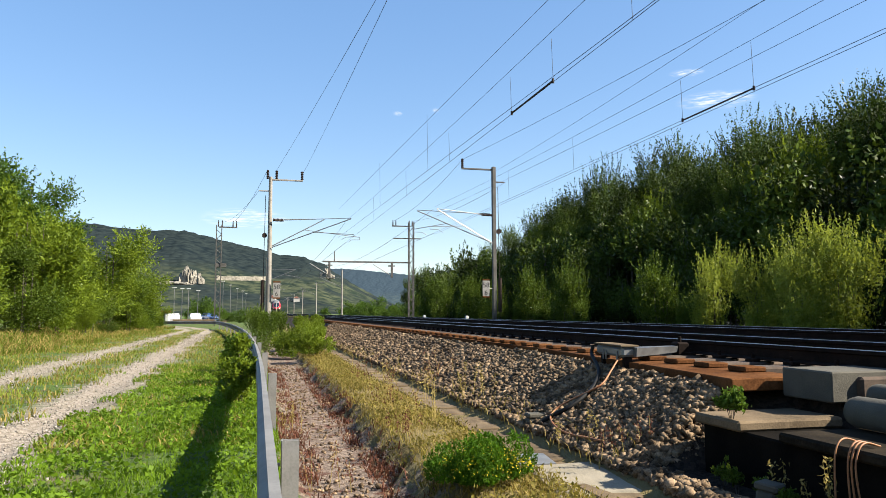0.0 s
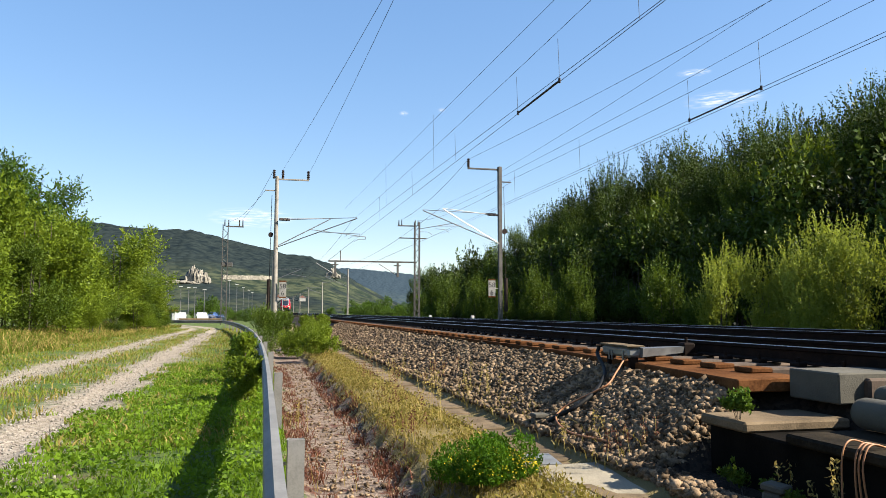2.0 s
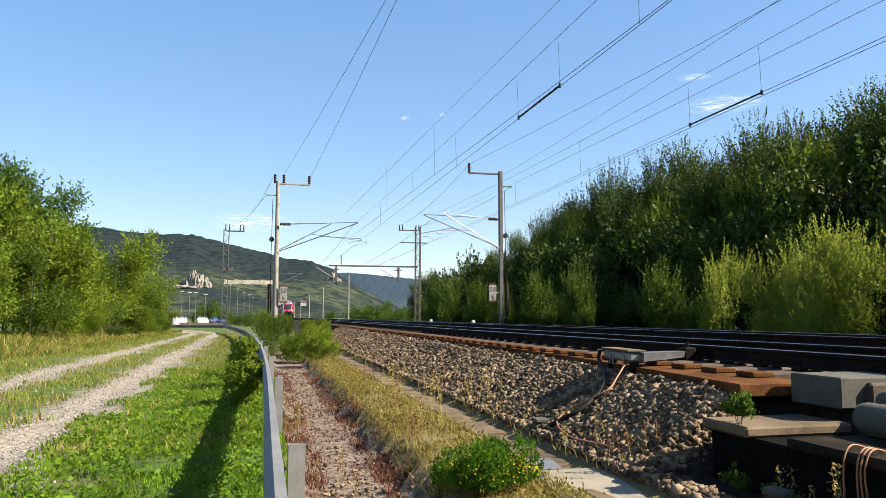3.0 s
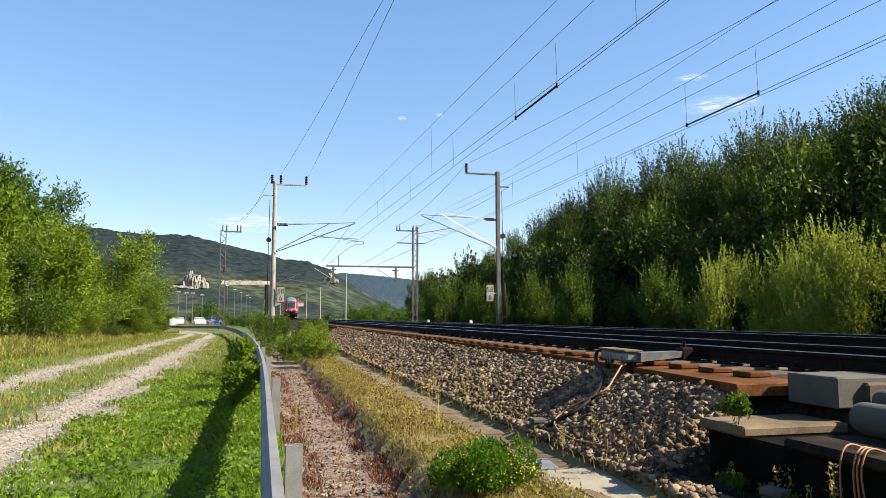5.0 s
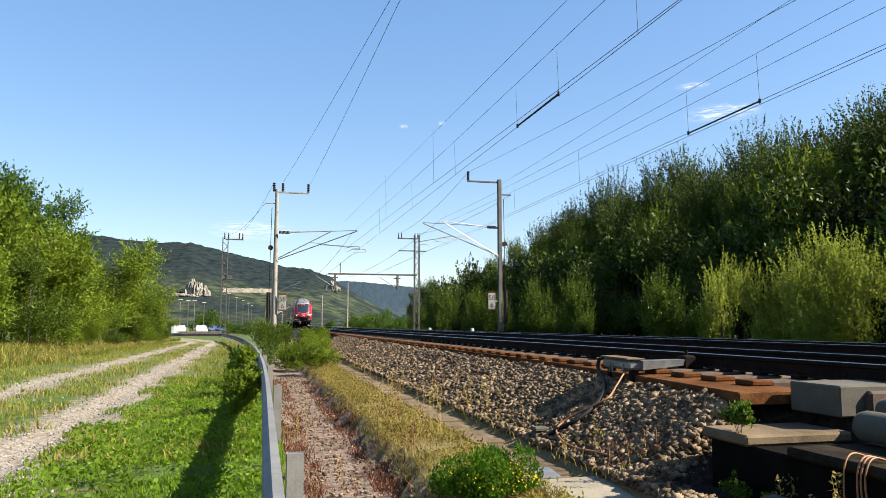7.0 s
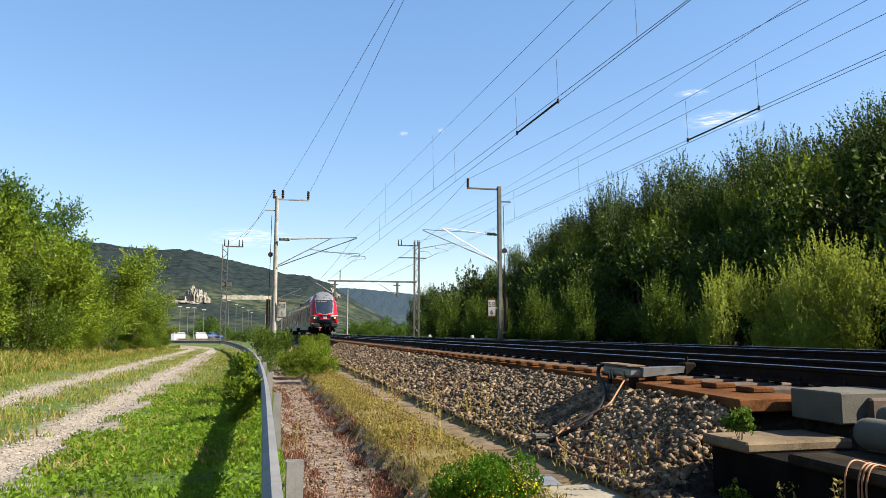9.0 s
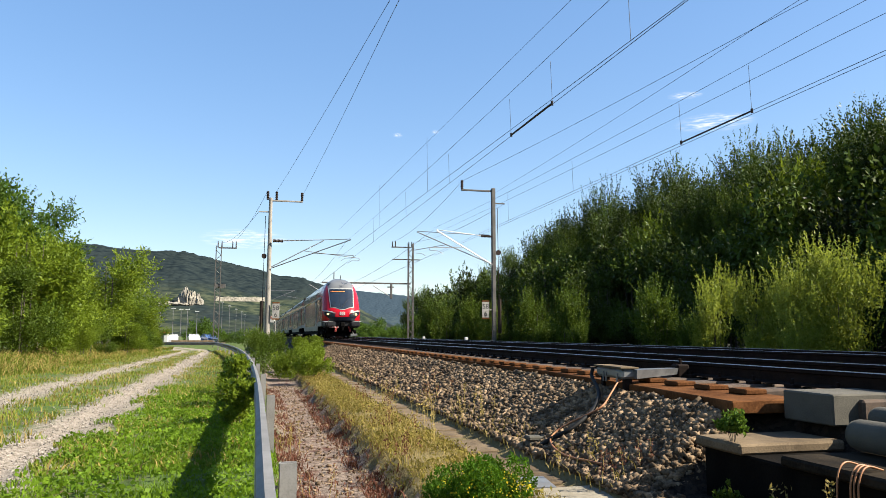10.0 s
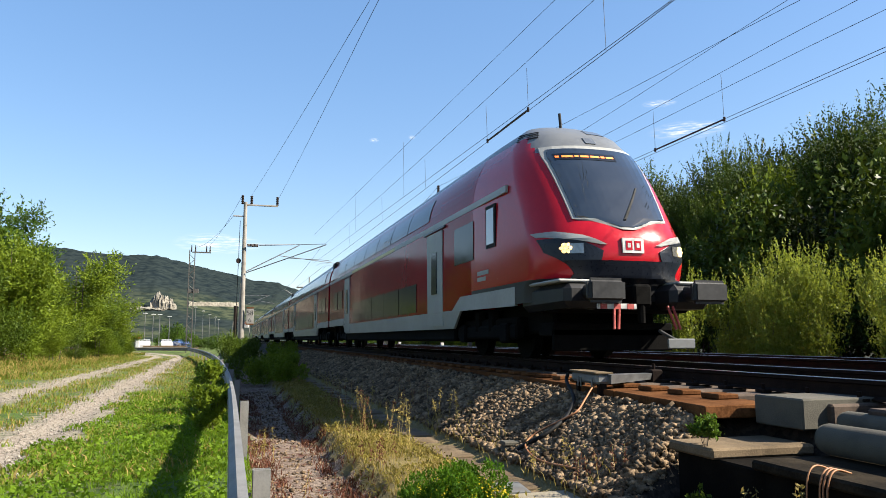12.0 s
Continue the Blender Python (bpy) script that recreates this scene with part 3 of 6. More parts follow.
def build_lattice_masts():
    m = thing("lattice_mast", "grey lattice steel mast with a long portal arm over the tracks", "catenary mast", pose(15.2, 73.5, 0))
    bm = bmesh.new()
    lattice(bm, 0.24, -1.0, 9.6, 0.55)
    part("lattice_tower", bm, M_MAST_STEEL, m)
    bm = bmesh.new()
    box(bm, -9.0, 0, -0.1, 0.1, 5.35, 5.5, 0.01)
    rod(bm, (-7.8, 0, 5.5), (-7.8, 0, 6.5), 0.05)
    arm = part("portal_arm", bm, M_MAST_STEEL, m)
    for x in (-8.3, -2.0):
        bm = bmesh.new()
        box(bm, x - 0.1, x + 0.1, -0.1, 0.1, 3.9, 5.35, 0.01)
        box(bm, x - 0.4, x + 0.3, -0.06, 0.06, 5.0, 5.12, 0.01)
        hang = part("hanger_post", bm, M_MAST_STEEL, arm)
        bm = bmesh.new()
        rod(bm, (x, 0, 4.05), (x - 1.9, 0, 5.2), 0.04)
        part("registration_tube", bm, M_TUBE, arm)
    bm = bmesh.new()
    box(bm, -2.0, 0, -0.06, 0.06, 9.1, 9.22, 0.01)
    part("cross_arm", bm, M_MAST_STEEL, m)
    bm = bmesh.new()
    box(bm, -1.9, 1.0, -0.06, 0.06, 7.85, 7.95, 0.01)
    part("cross_arm", bm, M_MAST_STEEL, m)
    for x in (-1.9, -1.6, -0.2, 0.1):
        bm = bmesh.new()
        rod(bm, (x, 0, 9.15), (x, 0, 9.75), 0.07, 0.04)
        part("insulator", bm, M_INSULATOR, m)
    k = thing("lattice_mast", "grey lattice steel mast with a cross arm behind the lane", "catenary mast", pose(-4.6, 92, 0))
    bm = bmesh.new()
    lattice(bm, 0.3, -1.2, 10.9, 0.6)
    part("lattice_tower", bm, M_MAST_STEEL, k)
    bm = bmesh.new()
    box(bm, 0, 2.1, -0.07, 0.07, 10.6, 10.75, 0.01)
    part("cross_arm", bm, M_MAST_STEEL, k)
    bm = bmesh.new()
    box(bm, -0.4, 0.9, -0.25, 0.25, 5.8, 6.3, 0.02)
    part("switch_box", bm, M_MAST_STEEL, k)
    for x in (-0.1, 0.35, 1.6, 2.0):
        bm = bmesh.new()
        rod(bm, (x, 0, 10.7), (x, 0, 11.5), 0.08, 0.05)
        part("insulator", bm, M_INSULATOR, k)
    # masts receding along both sides of the line
    first = None
    for i, (x, y, h) in enumerate(((4.3 - 3.0, 112, 8.5), (1.3, 172, 8.5), (1.3, 232, 8.5), (1.3, 292, 8.5), (1.3, 352, 8.5), (15.0, 135, 8.2), (15.0, 195, 8.2), (15.0, 255, 8.2), (15.0, 315, 8.2), (15.0, 380, 8.2))):
        t = thing("distant_mast", "pale catenary mast far along the railway", "catenary mast", pose(x, y, 0), "distant masts")
        s = 1 if x < 6 else -1
        bm = bmesh.new()
        rod(bm, (0, 0, -1.2), (0, 0, h), 0.17, 0.12, 8)
        part("pole", bm, M_MAST, t)
        bm = bmesh.new()
        rod(bm, (0, 0, 5.0), (s * 4.2, 0, 6.8), 0.05, sides=6)
        rod(bm, (0, 0, 6.7), (s * 4.2, 0, 6.8), 0.03, sides=6)
        rod(bm, (s * 2.6, 0, 6.0), (s * 4.9, 0, 5.6), 0.04, sides=6)
        part("cantilever", bm, M_TUBE, t)


def sag(a, b, drop, n=24):
    a, b = Vector(a), Vector(b)
    return [a.lerp(b, i / n) - Vector((0, 0, drop * 4 * (i / n) * (1 - i / n))) for i in range(n + 1)]


def build_wires():
    def line(name, pts, r, label):
        o = tube(name, pts, r, M_WIRE, sides=5)
        return tagged(o, label, "wire", "overhead wires")

    def run(name, a, b, r, label, drop=0.0):
        """A span from a back past the lane to b on a mast, drawn on beyond a."""
        a, b = Vector(a), Vector(b)
        back = a + (a - b) * ((a.y + 35.0) / (b.y - a.y))
        line(name, sag(a, back, 0.0, 4), r, label)
        line(name, sag(a, b, drop, 14), r, label)
    cw, mw, fw = "thin dark contact wire over the track", "thin dark messenger wire above the contact wire", "dark feeder wire strung between mast tops"
    run("contact_wire", (6.26, 10.4, 5.42), (6.15, 52.6, 5.42), 0.0065, cw)
    run("contact_wire", (6.36, 10.6, 5.55), (5.35, 50.8, 5.52), 0.0065, cw)
    run("messenger_wire", (6.10, 12.8, 6.43), (6.15, 52.6, 7.0), 0.0055, mw, 0.12)
    run("messenger_wire", (6.50, 15.6, 7.67), (5.4, 51.0, 7.55), 0.0055, mw, 0.0)
    run("contact_wire", (10.85, 10.5, 5.42), (10.9, 45.6, 5.42), 0.0065, cw)
    run("contact_wire", (11.03, 10.6, 5.42), (11.3, 47.0, 5.5), 0.0065, cw)
    run("messenger_wire", (10.9, 12.2, 6.58), (10.9, 45.6, 7.1), 0.0055, mw, 0.15)
    run("messenger_wire", (10.9, 11.4, 6.14), (11.2, 47.0, 6.9), 0.0055, mw, 0.1)
    run("feeder_wire", (3.35, 21.6, 9.9), (1.16, 52, 10.3), 0.0085, fw, 0.1)
    run("feeder_wire", (3.61, 21.1, 9.7), (2.91, 52, 10.0), 0.0085, fw, 0.1)
    run("feeder_wire", (14.8, 18.6, 9.8), (12.95, 46, 10.4), 0.0085, fw, 0.1)
    run("feeder_wire", (14.0, 17.7, 9.3), (15.2, 46, 9.7), 0.007, fw, 0.1)
    for a, b in (((0.55, 52, 10.3), (-3.0, 92, 11.3)), ((-0.05, 52, 8.75), (-4.2, 92, 11.3)), ((12.95, 46, 10.4), (13.4, 73.5, 9.7)), ((15.9, 46, 9.0), (15.3, 73.5, 9.7))):
        line("feeder_wire", sag(a, b, 0.5, 12), 0.012, fw)
    for x in (6.15, 10.9):
        y = 52.6 if x < 8 else 45.6
        for k in range(5):
            line("contact_wire", [(x, y + 60 * k, 5.42), (x, y + 60 * k + 60, 5.42)], 0.012, cw)
            line("messenger_wire", sag((x, y + 60 * k, 7.0), (x, y + 60 * k + 60, 7.0), 0.7, 10), 0.012, mw)
    for x, y, zc, zt in ((6.24, 11.2, 5.42, 6.44), (6.22, 14.7, 5.42, 6.38), (6.21, 17.4, 5.42, 6.36), (6.2, 23.6, 5.42, 6.4), (6.0, 26.0, 5.55, 7.62), (6.2, 31.0, 5.42, 6.5), (5.7, 35.0, 5.53, 7.6), (6.17, 40, 5.42, 6.7),
                         (10.86, 14.1, 5.42, 6.5), (10.87, 17.0, 5.42, 6.5), (10.9, 24.0, 5.42, 6.58), (10.9, 31.0, 5.42, 6.7)):
        line("dropper", [(x, y, zc), (x - 0.03, y, zt)], 0.005, "thin dropper between messenger and contact wire")
    for x, y0, y1, z in ((6.215, 14.7, 17.4, 5.42), (10.865, 14.1, 17.0, 5.42)):
        bm = bmesh.new()
        rod(bm, (x, y0, z), (x, y1, z), 0.022)
        for y in (y0, y1):
            rod(bm, (x, y, z - 0.05), (x, y, z + 0.05), 0.03)
        me = bpy.data.meshes.new("section_insulator")
        bm.to_mesh(me)
        bm.free()
        me.materials.append(M_INSULATOR)
        tagged(link("section_insulator", me), "dark rod insulator set into the contact wire", "insulator", "section insulators")


build_ground()
build_track("railway_track", TRACK_A, "rusty railway track with polished rail heads on ballast", True)
build_track("railway_track", TRACK_B, "second rusty railway track beyond the first", False)
build_edge_board()
build_trough()
build_guard_rail()
build_mast("near_mast", 0.76, 52.0, 9.8, 1, "tall pale concrete catenary mast with cantilevers", TRACK_A, (0.75, -0.95))
build_mast("far_mast", 15.1, 46.0, 10.0, -1, "dark steel catenary mast beside the woodland", TRACK_B, (0.5, 1.4), "steel")
build_lattice_masts()
build_wires()


# ---- plants ----
def leaf_quads(rng, centres, ways, length, width):
    """Pointed leaves: (n, 4, 3) quads at centres, along ways."""
    n = len(centres)
    side = np.cross(ways, rng.normal(size=(n, 3)))
    side /= np.linalg.norm(side, axis=1)[:, None] + 1e-9
    L = (length * (0.6 + 0.8 * rng.random(n)))[:, None]
    W = (width * (0.6 + 0.8 * rng.random(n)))[:, None]
    base = centres - ways * L * 0.5
    tip = centres + ways * L * 0.5
    mid = centres - ways * L * 0.05
    return np.stack([base, mid + side * W * 0.5, tip, mid - side * W * 0.5], 1)


def unit(v):
    return v / (np.linalg.norm(v, axis=1)[:, None] + 1e-9)


def crown_leaves(seed, height, radius, low, shoots, per_shoot, leaf, upright=0.7, inner=0, reach=0.13, n=9, fat=1.0):
    """Leaves on upright shoots that start all over an uneven crown, plus leaves in its inside."""
    rng = np.random.default_rng(seed)
    lobes = rng.normal(size=(n, 3)) * np.array([0.55, 0.55, 0.3]) * radius
    lobes[:, 2] = low + (height - low) * (0.12 + 0.72 * rng.random(n))
    taper = 1 - 0.55 * np.clip((lobes[:, 2] - low) / (height - low), 0, 1)
    lobes[:, :2] *= taper[:, None]
    rad = fat * radius * (0.34 + 0.26 * rng.random(n)) * (0.6 + 0.4 * taper)
    pick = rng.integers(0, n, shoots)
    out = unit(rng.normal(size=(shoots, 3)))
    start = lobes[pick] + out * rad[pick][:, None] * (0.75 + 0.3 * rng.random(shoots))[:, None]
    start[:, 2] = np.maximum(start[:, 2], low * 0.6 + 0.1)
    way = unit(out * (1 - upright) + np.array([0, 0, upright]) + rng.normal(size=(shoots, 3)) * 0.18)
    length = (0.35 + 0.75 * rng.random(shoots)) * height * reach
    k = per_shoot
    t = np.tile(np.linspace(0.0, 1.0, k), shoots)
    c = np.repeat(start, k, 0) + np.repeat(way * length[:, None], k, 0) * t[:, None] + rng.normal(size=(shoots * k, 3)) * leaf * 0.45 * (1.15 - t)[:, None]
    w = unit(np.repeat(way, k, 0) * 0.7 + rng.normal(size=(shoots * k, 3)) * 0.55)
    if inner:
        p = rng.integers(0, n, inner)
        ci = lobes[p] + unit(rng.normal(size=(inner, 3))) * (rad[p] * rng.random(inner) ** 0.45)[:, None]
        ci[:, 2] = np.maximum(ci[:, 2], 0.1)
        c, w = np.concatenate([c, ci]), np.concatenate([w, unit(rng.normal(size=(inner, 3)))])
    return leaf_quads(rng, c, w, leaf, leaf * 0.42), lobes


def make_tree(name, seed, height, radius, low, mat, label, shoots=420, per=9, leaf=0.2, inner=2500, upright=0.7, category="tree", group="", bushy=False, reach=0.13, n=9, fat=1.0):
    t = thing(name, label, category, group=group)
    q, lobes = crown_leaves(seed, height, radius, low, shoots, per, leaf, upright, inner, reach, n, fat)
    link("crown", quads_mesh("crown", q, mat), t)
    rng = random.Random(seed)
    stems = 4 if bushy else 1
    for s in range(stems):
        dx, dy = (rng.uniform(-0.3, 0.3) * radius, rng.uniform(-0.3, 0.3) * radius) if bushy else (0, 0)
        r = 0.03 * height * (0.3 if bushy else 0.55)
        pts = [Vector((dx, dy, -0.3)), Vector((dx * 1.2 + rng.uniform(-.1, .1), dy * 1.2, height * 0.3)), Vector((dx * 1.5 + rng.uniform(-.2, .2), dy * 1.5, height * 0.75))]
        bm = bmesh.new()
        rod(bm, pts[0], pts[1], r, r * 0.75, 8)
        rod(bm, pts[1], pts[2], r * 0.75, r * 0.25, 7)
        trunk = part("trunk", bm, M_BARK, t)
        if s == 0:
            for l in lobes[:7]:
                bm = bmesh.new()
                a = Vector((0, 0, height * 0.2)).lerp(Vector((0, 0, l[2])), 0.55)
                rod(bm, a, Vector(l), r * 0.35, r * 0.1, 5)
                part("limb", bm, M_BARK, trunk)
    return t


def spread_copies(kinds, rows, rng):
    """rows: (kind index, x, y, scale, height factor). The first of each kind is moved, later ones are copies."""
    used = set()
    for k, x, y, s, hz in rows:
        z = float(ground_z(x, y))
        m = Matrix.Translation((x, y, z)) @ Matrix.Rotation(rng.uniform(0, 6.28), 4, "Z") @ Matrix.Diagonal((s, s, s * hz, 1))
        if k in used:
            copy_thing(kinds[k], m)
        else:
            kinds[k].matrix_basis = m
            used.add(k)
    for k, o in enumerate(kinds):
        if k not in used:
            for c in list(o.children_recursive) + [o]:
                bpy.data.objects.remove(c)


def build_woods():
    rng = random.Random(7)
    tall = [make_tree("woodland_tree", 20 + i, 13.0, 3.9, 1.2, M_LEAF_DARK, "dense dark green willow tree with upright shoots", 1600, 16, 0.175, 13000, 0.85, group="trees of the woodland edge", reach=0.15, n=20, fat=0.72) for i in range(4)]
    rows = []
    y, i = 8.0, 0
    while y < 96:
        h = 0.99
        if y > 74:
            h = 0.99 - 0.012 * (y - 74)
        if i % 3 == 0:
            rows.append((i % 4, 30.5 + rng.uniform(-0.9, 0.9), y, h * rng.uniform(0.9, 1.04), 1.0))
        rows.append(((i + 1) % 4, 33.5 + rng.uniform(-1, 1), y + 1.7, h * rng.uniform(1.0, 1.14), 1.0))
        if i % 2:
            rows.append(((i + 2) % 4, 38.5 + rng.uniform(-1, 1), y + 2.5, h * rng.uniform(1.1, 1.22), 1.0))
        y += rng.uniform(2.7, 3.6)
        i += 1
    rows += [(1, 31.5, 15.5, 0.93, 1.0), (3, 30.5, 12.0, 0.95, 1.0), (2, 34.5, 19.0, 1.08, 1.0)]
    for y in (100, 106, 113, 121, 130):
        rows.append((i % 4, 27 + rng.uniform(-1, 1), y, 0.62, 1.0))
        i += 1
    spread_copies(tall, rows, rng)
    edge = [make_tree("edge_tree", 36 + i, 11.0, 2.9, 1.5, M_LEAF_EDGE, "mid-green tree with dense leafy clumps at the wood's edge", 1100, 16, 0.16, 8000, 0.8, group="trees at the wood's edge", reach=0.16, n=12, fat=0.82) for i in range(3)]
    rows, y = [], 13.0
    while y < 92:
        rows.append((len(rows) % 3, 28.4 + rng.uniform(-1.2, 1.2), y, rng.uniform(0.72, 1.0) * (1.0 if y < 70 else 0.8), 1.0))
        y += rng.uniform(3.6, 6.4)
    spread_copies(edge, rows, rng)
    # sunlight on these crowns is put in as brighter leaf colour
    lit = [make_tree("sunlit_willow", 26 + i, 9.6, 2.5, 1.0, M_LEAF_BRIGHT, "tall sunlit yellow-green willow at the edge of the wood", 620, 16, 0.2, 2600, 0.88, group="sunlit willows", reach=0.2, n=14, fat=0.8) for i in range(2)]
    spread_copies(lit, [(0, 27.2, 31.5, 1.02, 1.0), (1, 27.6, 34.5, 0.92, 1.0), (0, 27.0, 46.0, 0.92, 1.0), (1, 27.0, 53.0, 0.86, 1.0), (0, 27.0, 66.0, 0.8, 1.0), (1, 26.0, 76.0, 0.7, 1.0)], rng)
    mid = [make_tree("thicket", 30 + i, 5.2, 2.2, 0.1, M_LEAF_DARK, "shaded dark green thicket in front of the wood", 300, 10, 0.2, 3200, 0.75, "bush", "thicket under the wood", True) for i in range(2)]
    rows = []
    y = 10.0
    while y < 100:
        rows.append((len(rows) % 2, 22.8 + rng.uniform(-1, 1), y, rng.uniform(0.8, 1.1), 1.0))
        rows.append((len(rows) % 2, 25.8 + rng.uniform(-1, 1), y + 1.5, rng.uniform(1.0, 1.35), 1.0))
        y += rng.uniform(2.6, 3.6)
    spread_copies(mid, rows, rng)
    bush = [make_tree("willow_bush", 40 + i, 3.3, 1.25, 0.1, M_LEAF_WILLOW if i == 1 else M_LEAF_YOUNG, "sunlit yellow-green willow bush with upright shoots", 300, 26, 0.125, 500, 0.93, "bush", "willow bushes by the track", True, 0.5) for i in range(3)]
    rows = []
    for y, x, s in ((12.0, 17.2, 0.9), (13.6, 17.6, 0.95), (15.0, 16.6, 0.8), (19.4, 16.4, 0.8), (22.9, 17.6, 0.7), (16.4, 17.9, 0.95), (18.6, 17.2, 1.0), (20.4, 17.5, 1.1), (21.8, 16.8, 0.9), (24.9, 17.4, 0.95), (26.0, 16.9, 0.55), (28.6, 17.2, 0.95), (37.4, 17.2, 1.1), (40.0, 17.6, 1.2), (42.5, 17.0, 1.1), (44.8, 17.5, 1.25), (48, 17.8, 1.2), (51, 17.0, 1.0), (54, 17.5, 1.25), (58, 17.2, 1.2), (63, 17.5, 1.3), (69, 17.6, 1.4), (76, 18.6, 1.5), (83, 19.6, 1.6)):
        rows.append((1 if y < 26 else (0, 2)[len(rows) % 2], x + rng.uniform(-0.3, 0.3), y, s * (0.96 if y < 32 else 0.92), rng.uniform(0.92, 1.1)))
    spread_copies(bush, rows, rng)
    # far growth along the line
    far = [make_tree("far_tree", 60 + i, 6.0, 3.0, 0.3, M_LEAF, "rounded green tree far along the railway", 260, 8, 0.4, 1500, 0.5, group="far trees") for i in range(3)]
    rows = []
    for i in range(34):
        y = 110 + 9 * i
        rows.append((i % 3, 25 + 0.07 * (y - 110) + rng.uniform(-2, 4), y + rng.uniform(-3, 3), rng.uniform(0.45, 0.85), 1.0))
    for i in range(26):
        rows.append((i % 3, -14 + rng.uniform(-6, 5) - 0.02 * i * 10, 150 + 11 * i, rng.uniform(0.45, 0.8), 1.0))
    for i in range(22):
        rows.append((i % 3, 32 + 5.5 * i + rng.uniform(-2, 2), 330 + rng.uniform(-20, 20), rng.uniform(1.1, 1.7), 1.0))
    for x, y, s in ((-8.2, 128, 0.9), (-6.0, 122, 0.75), (-4.6, 132, 0.7), (-2.6, 118, 0.5), (-9.6, 140, 0.95)):
        rows.append((len(rows) % 3, x, y, s, 0.9))
    spread_copies(far, rows, rng)


def build_left_bushes():
    rng = random.Random(3)
    kinds = [make_tree("lane_bush", 80 + i, 7.4, 2.6, 0.1, M_LEAF_BRIGHT if i != 1 else M_LEAF_YOUNG, "bright green leafy bush beside the gravel lane", 1000, 9, 0.2, 6500, 0.45, "bush", "bushes along the lane", True) for i in range(3)]
    rows = [(0, -12.6, 36, 0.8, 0.95), (1, -10.9, 39.5, 0.62, 1.0), (2, -11.2, 42, 1.02, 1.0), (0, -11.3, 46.5, 1.08, 0.95), (1, -10.8, 51, 0.95, 0.98), (2, -10.7, 55, 1.15, 0.9), (0, -10.5, 60, 1.15, 0.86), (1, -10.2, 65, 1.05, 0.82), (2, -10.2, 70, 0.98, 0.75), (1, -11.5, 75, 0.9, 0.8), (0, -9.6, 47, 0.4, 0.9), (1, -9.4, 52.5, 0.38, 0.9), (2, -9.3, 58, 0.42, 0.9), (0, -9.0, 63, 0.4, 0.9), (1, -8.9, 68, 0.4, 0.8), (2, -9.0, 74, 0.4, 0.8), (0, -10.2, 42.5, 0.4, 0.9),
            (2, -14.6, 40, 1.2, 1.05), (0, -15.0, 48, 1.2, 1.0), (1, -14.4, 57, 1.1, 1.0), (2, -18.0, 39, 1.25, 1.0), (0, -15.0, 33, 0.75, 0.95), (1, -19.0, 50, 1.2, 1.0)]
    spread_copies(kinds, rows, rng)
    tree = [make_tree("lane_tree", 90 + i, 13.2, 3.6, 5.0, M_LEAF, "tall green tree behind the lane bushes", 1300, 9, 0.26, 11000, 0.5, group="trees behind the lane", reach=0.09, n=18, fat=0.85) for i in range(2)]
    spread_copies(tree, [(0, -13.3, 48, 0.82, 1.0), (1, -18.3, 46, 0.86, 1.0)], rng)


def blades(name, n, place, height, width, mat, label, category, lean=0.35, lift=0.0):
    """Grass as one object: narrow bent blades, two pieces each."""
    rng = np.random.default_rng(len(name) * 13 + n)
    x, y = place(rng, n)
    n = len(x)
    z = ground_z(x, y) - 0.01 + lift
    h = height * (0.4 + 0.9 * rng.random(n))
    a = rng.random(n) * 6.283
    d = np.stack([np.cos(a), np.sin(a), np.zeros(n)], 1)
    b = rng.random(n) * 6.283
    ln = np.stack([np.cos(b), np.sin(b), np.zeros(n)], 1) * (h * lean * (0.3 + rng.random(n)))[:, None]
    p0 = np.stack([x, y, z], 1)
    up = np.zeros((n, 3))
    up[:, 2] = h
    p1, p2 = p0 + up * 0.6 + ln * 0.35, p0 + up * (1 - lean * 0.25) + ln
    w = (width * (0.6 + 0.8 * rng.random(n)))[:, None] * d
    low = np.stack([p0 - w, p0 + w, p1 + w * 0.8, p1 - w * 0.8], 1)
    high = np.stack([p1 - w * 0.8, p1 + w * 0.8, p2 + w * 0.12, p2 - w * 0.12], 1)
    tagged(link(name, quads_mesh(name, np.concatenate([low, high]), mat)), label, category, kind="stuff")


def patchy(rng, x, y, scale, keep):
    v = np.array([noise.noise((a * scale, b * scale, 7.0)) for a, b in zip(x, y)])
    ok = v + 0.25 * rng.normal(size=len(x)) > keep
    return x[ok], y[ok]


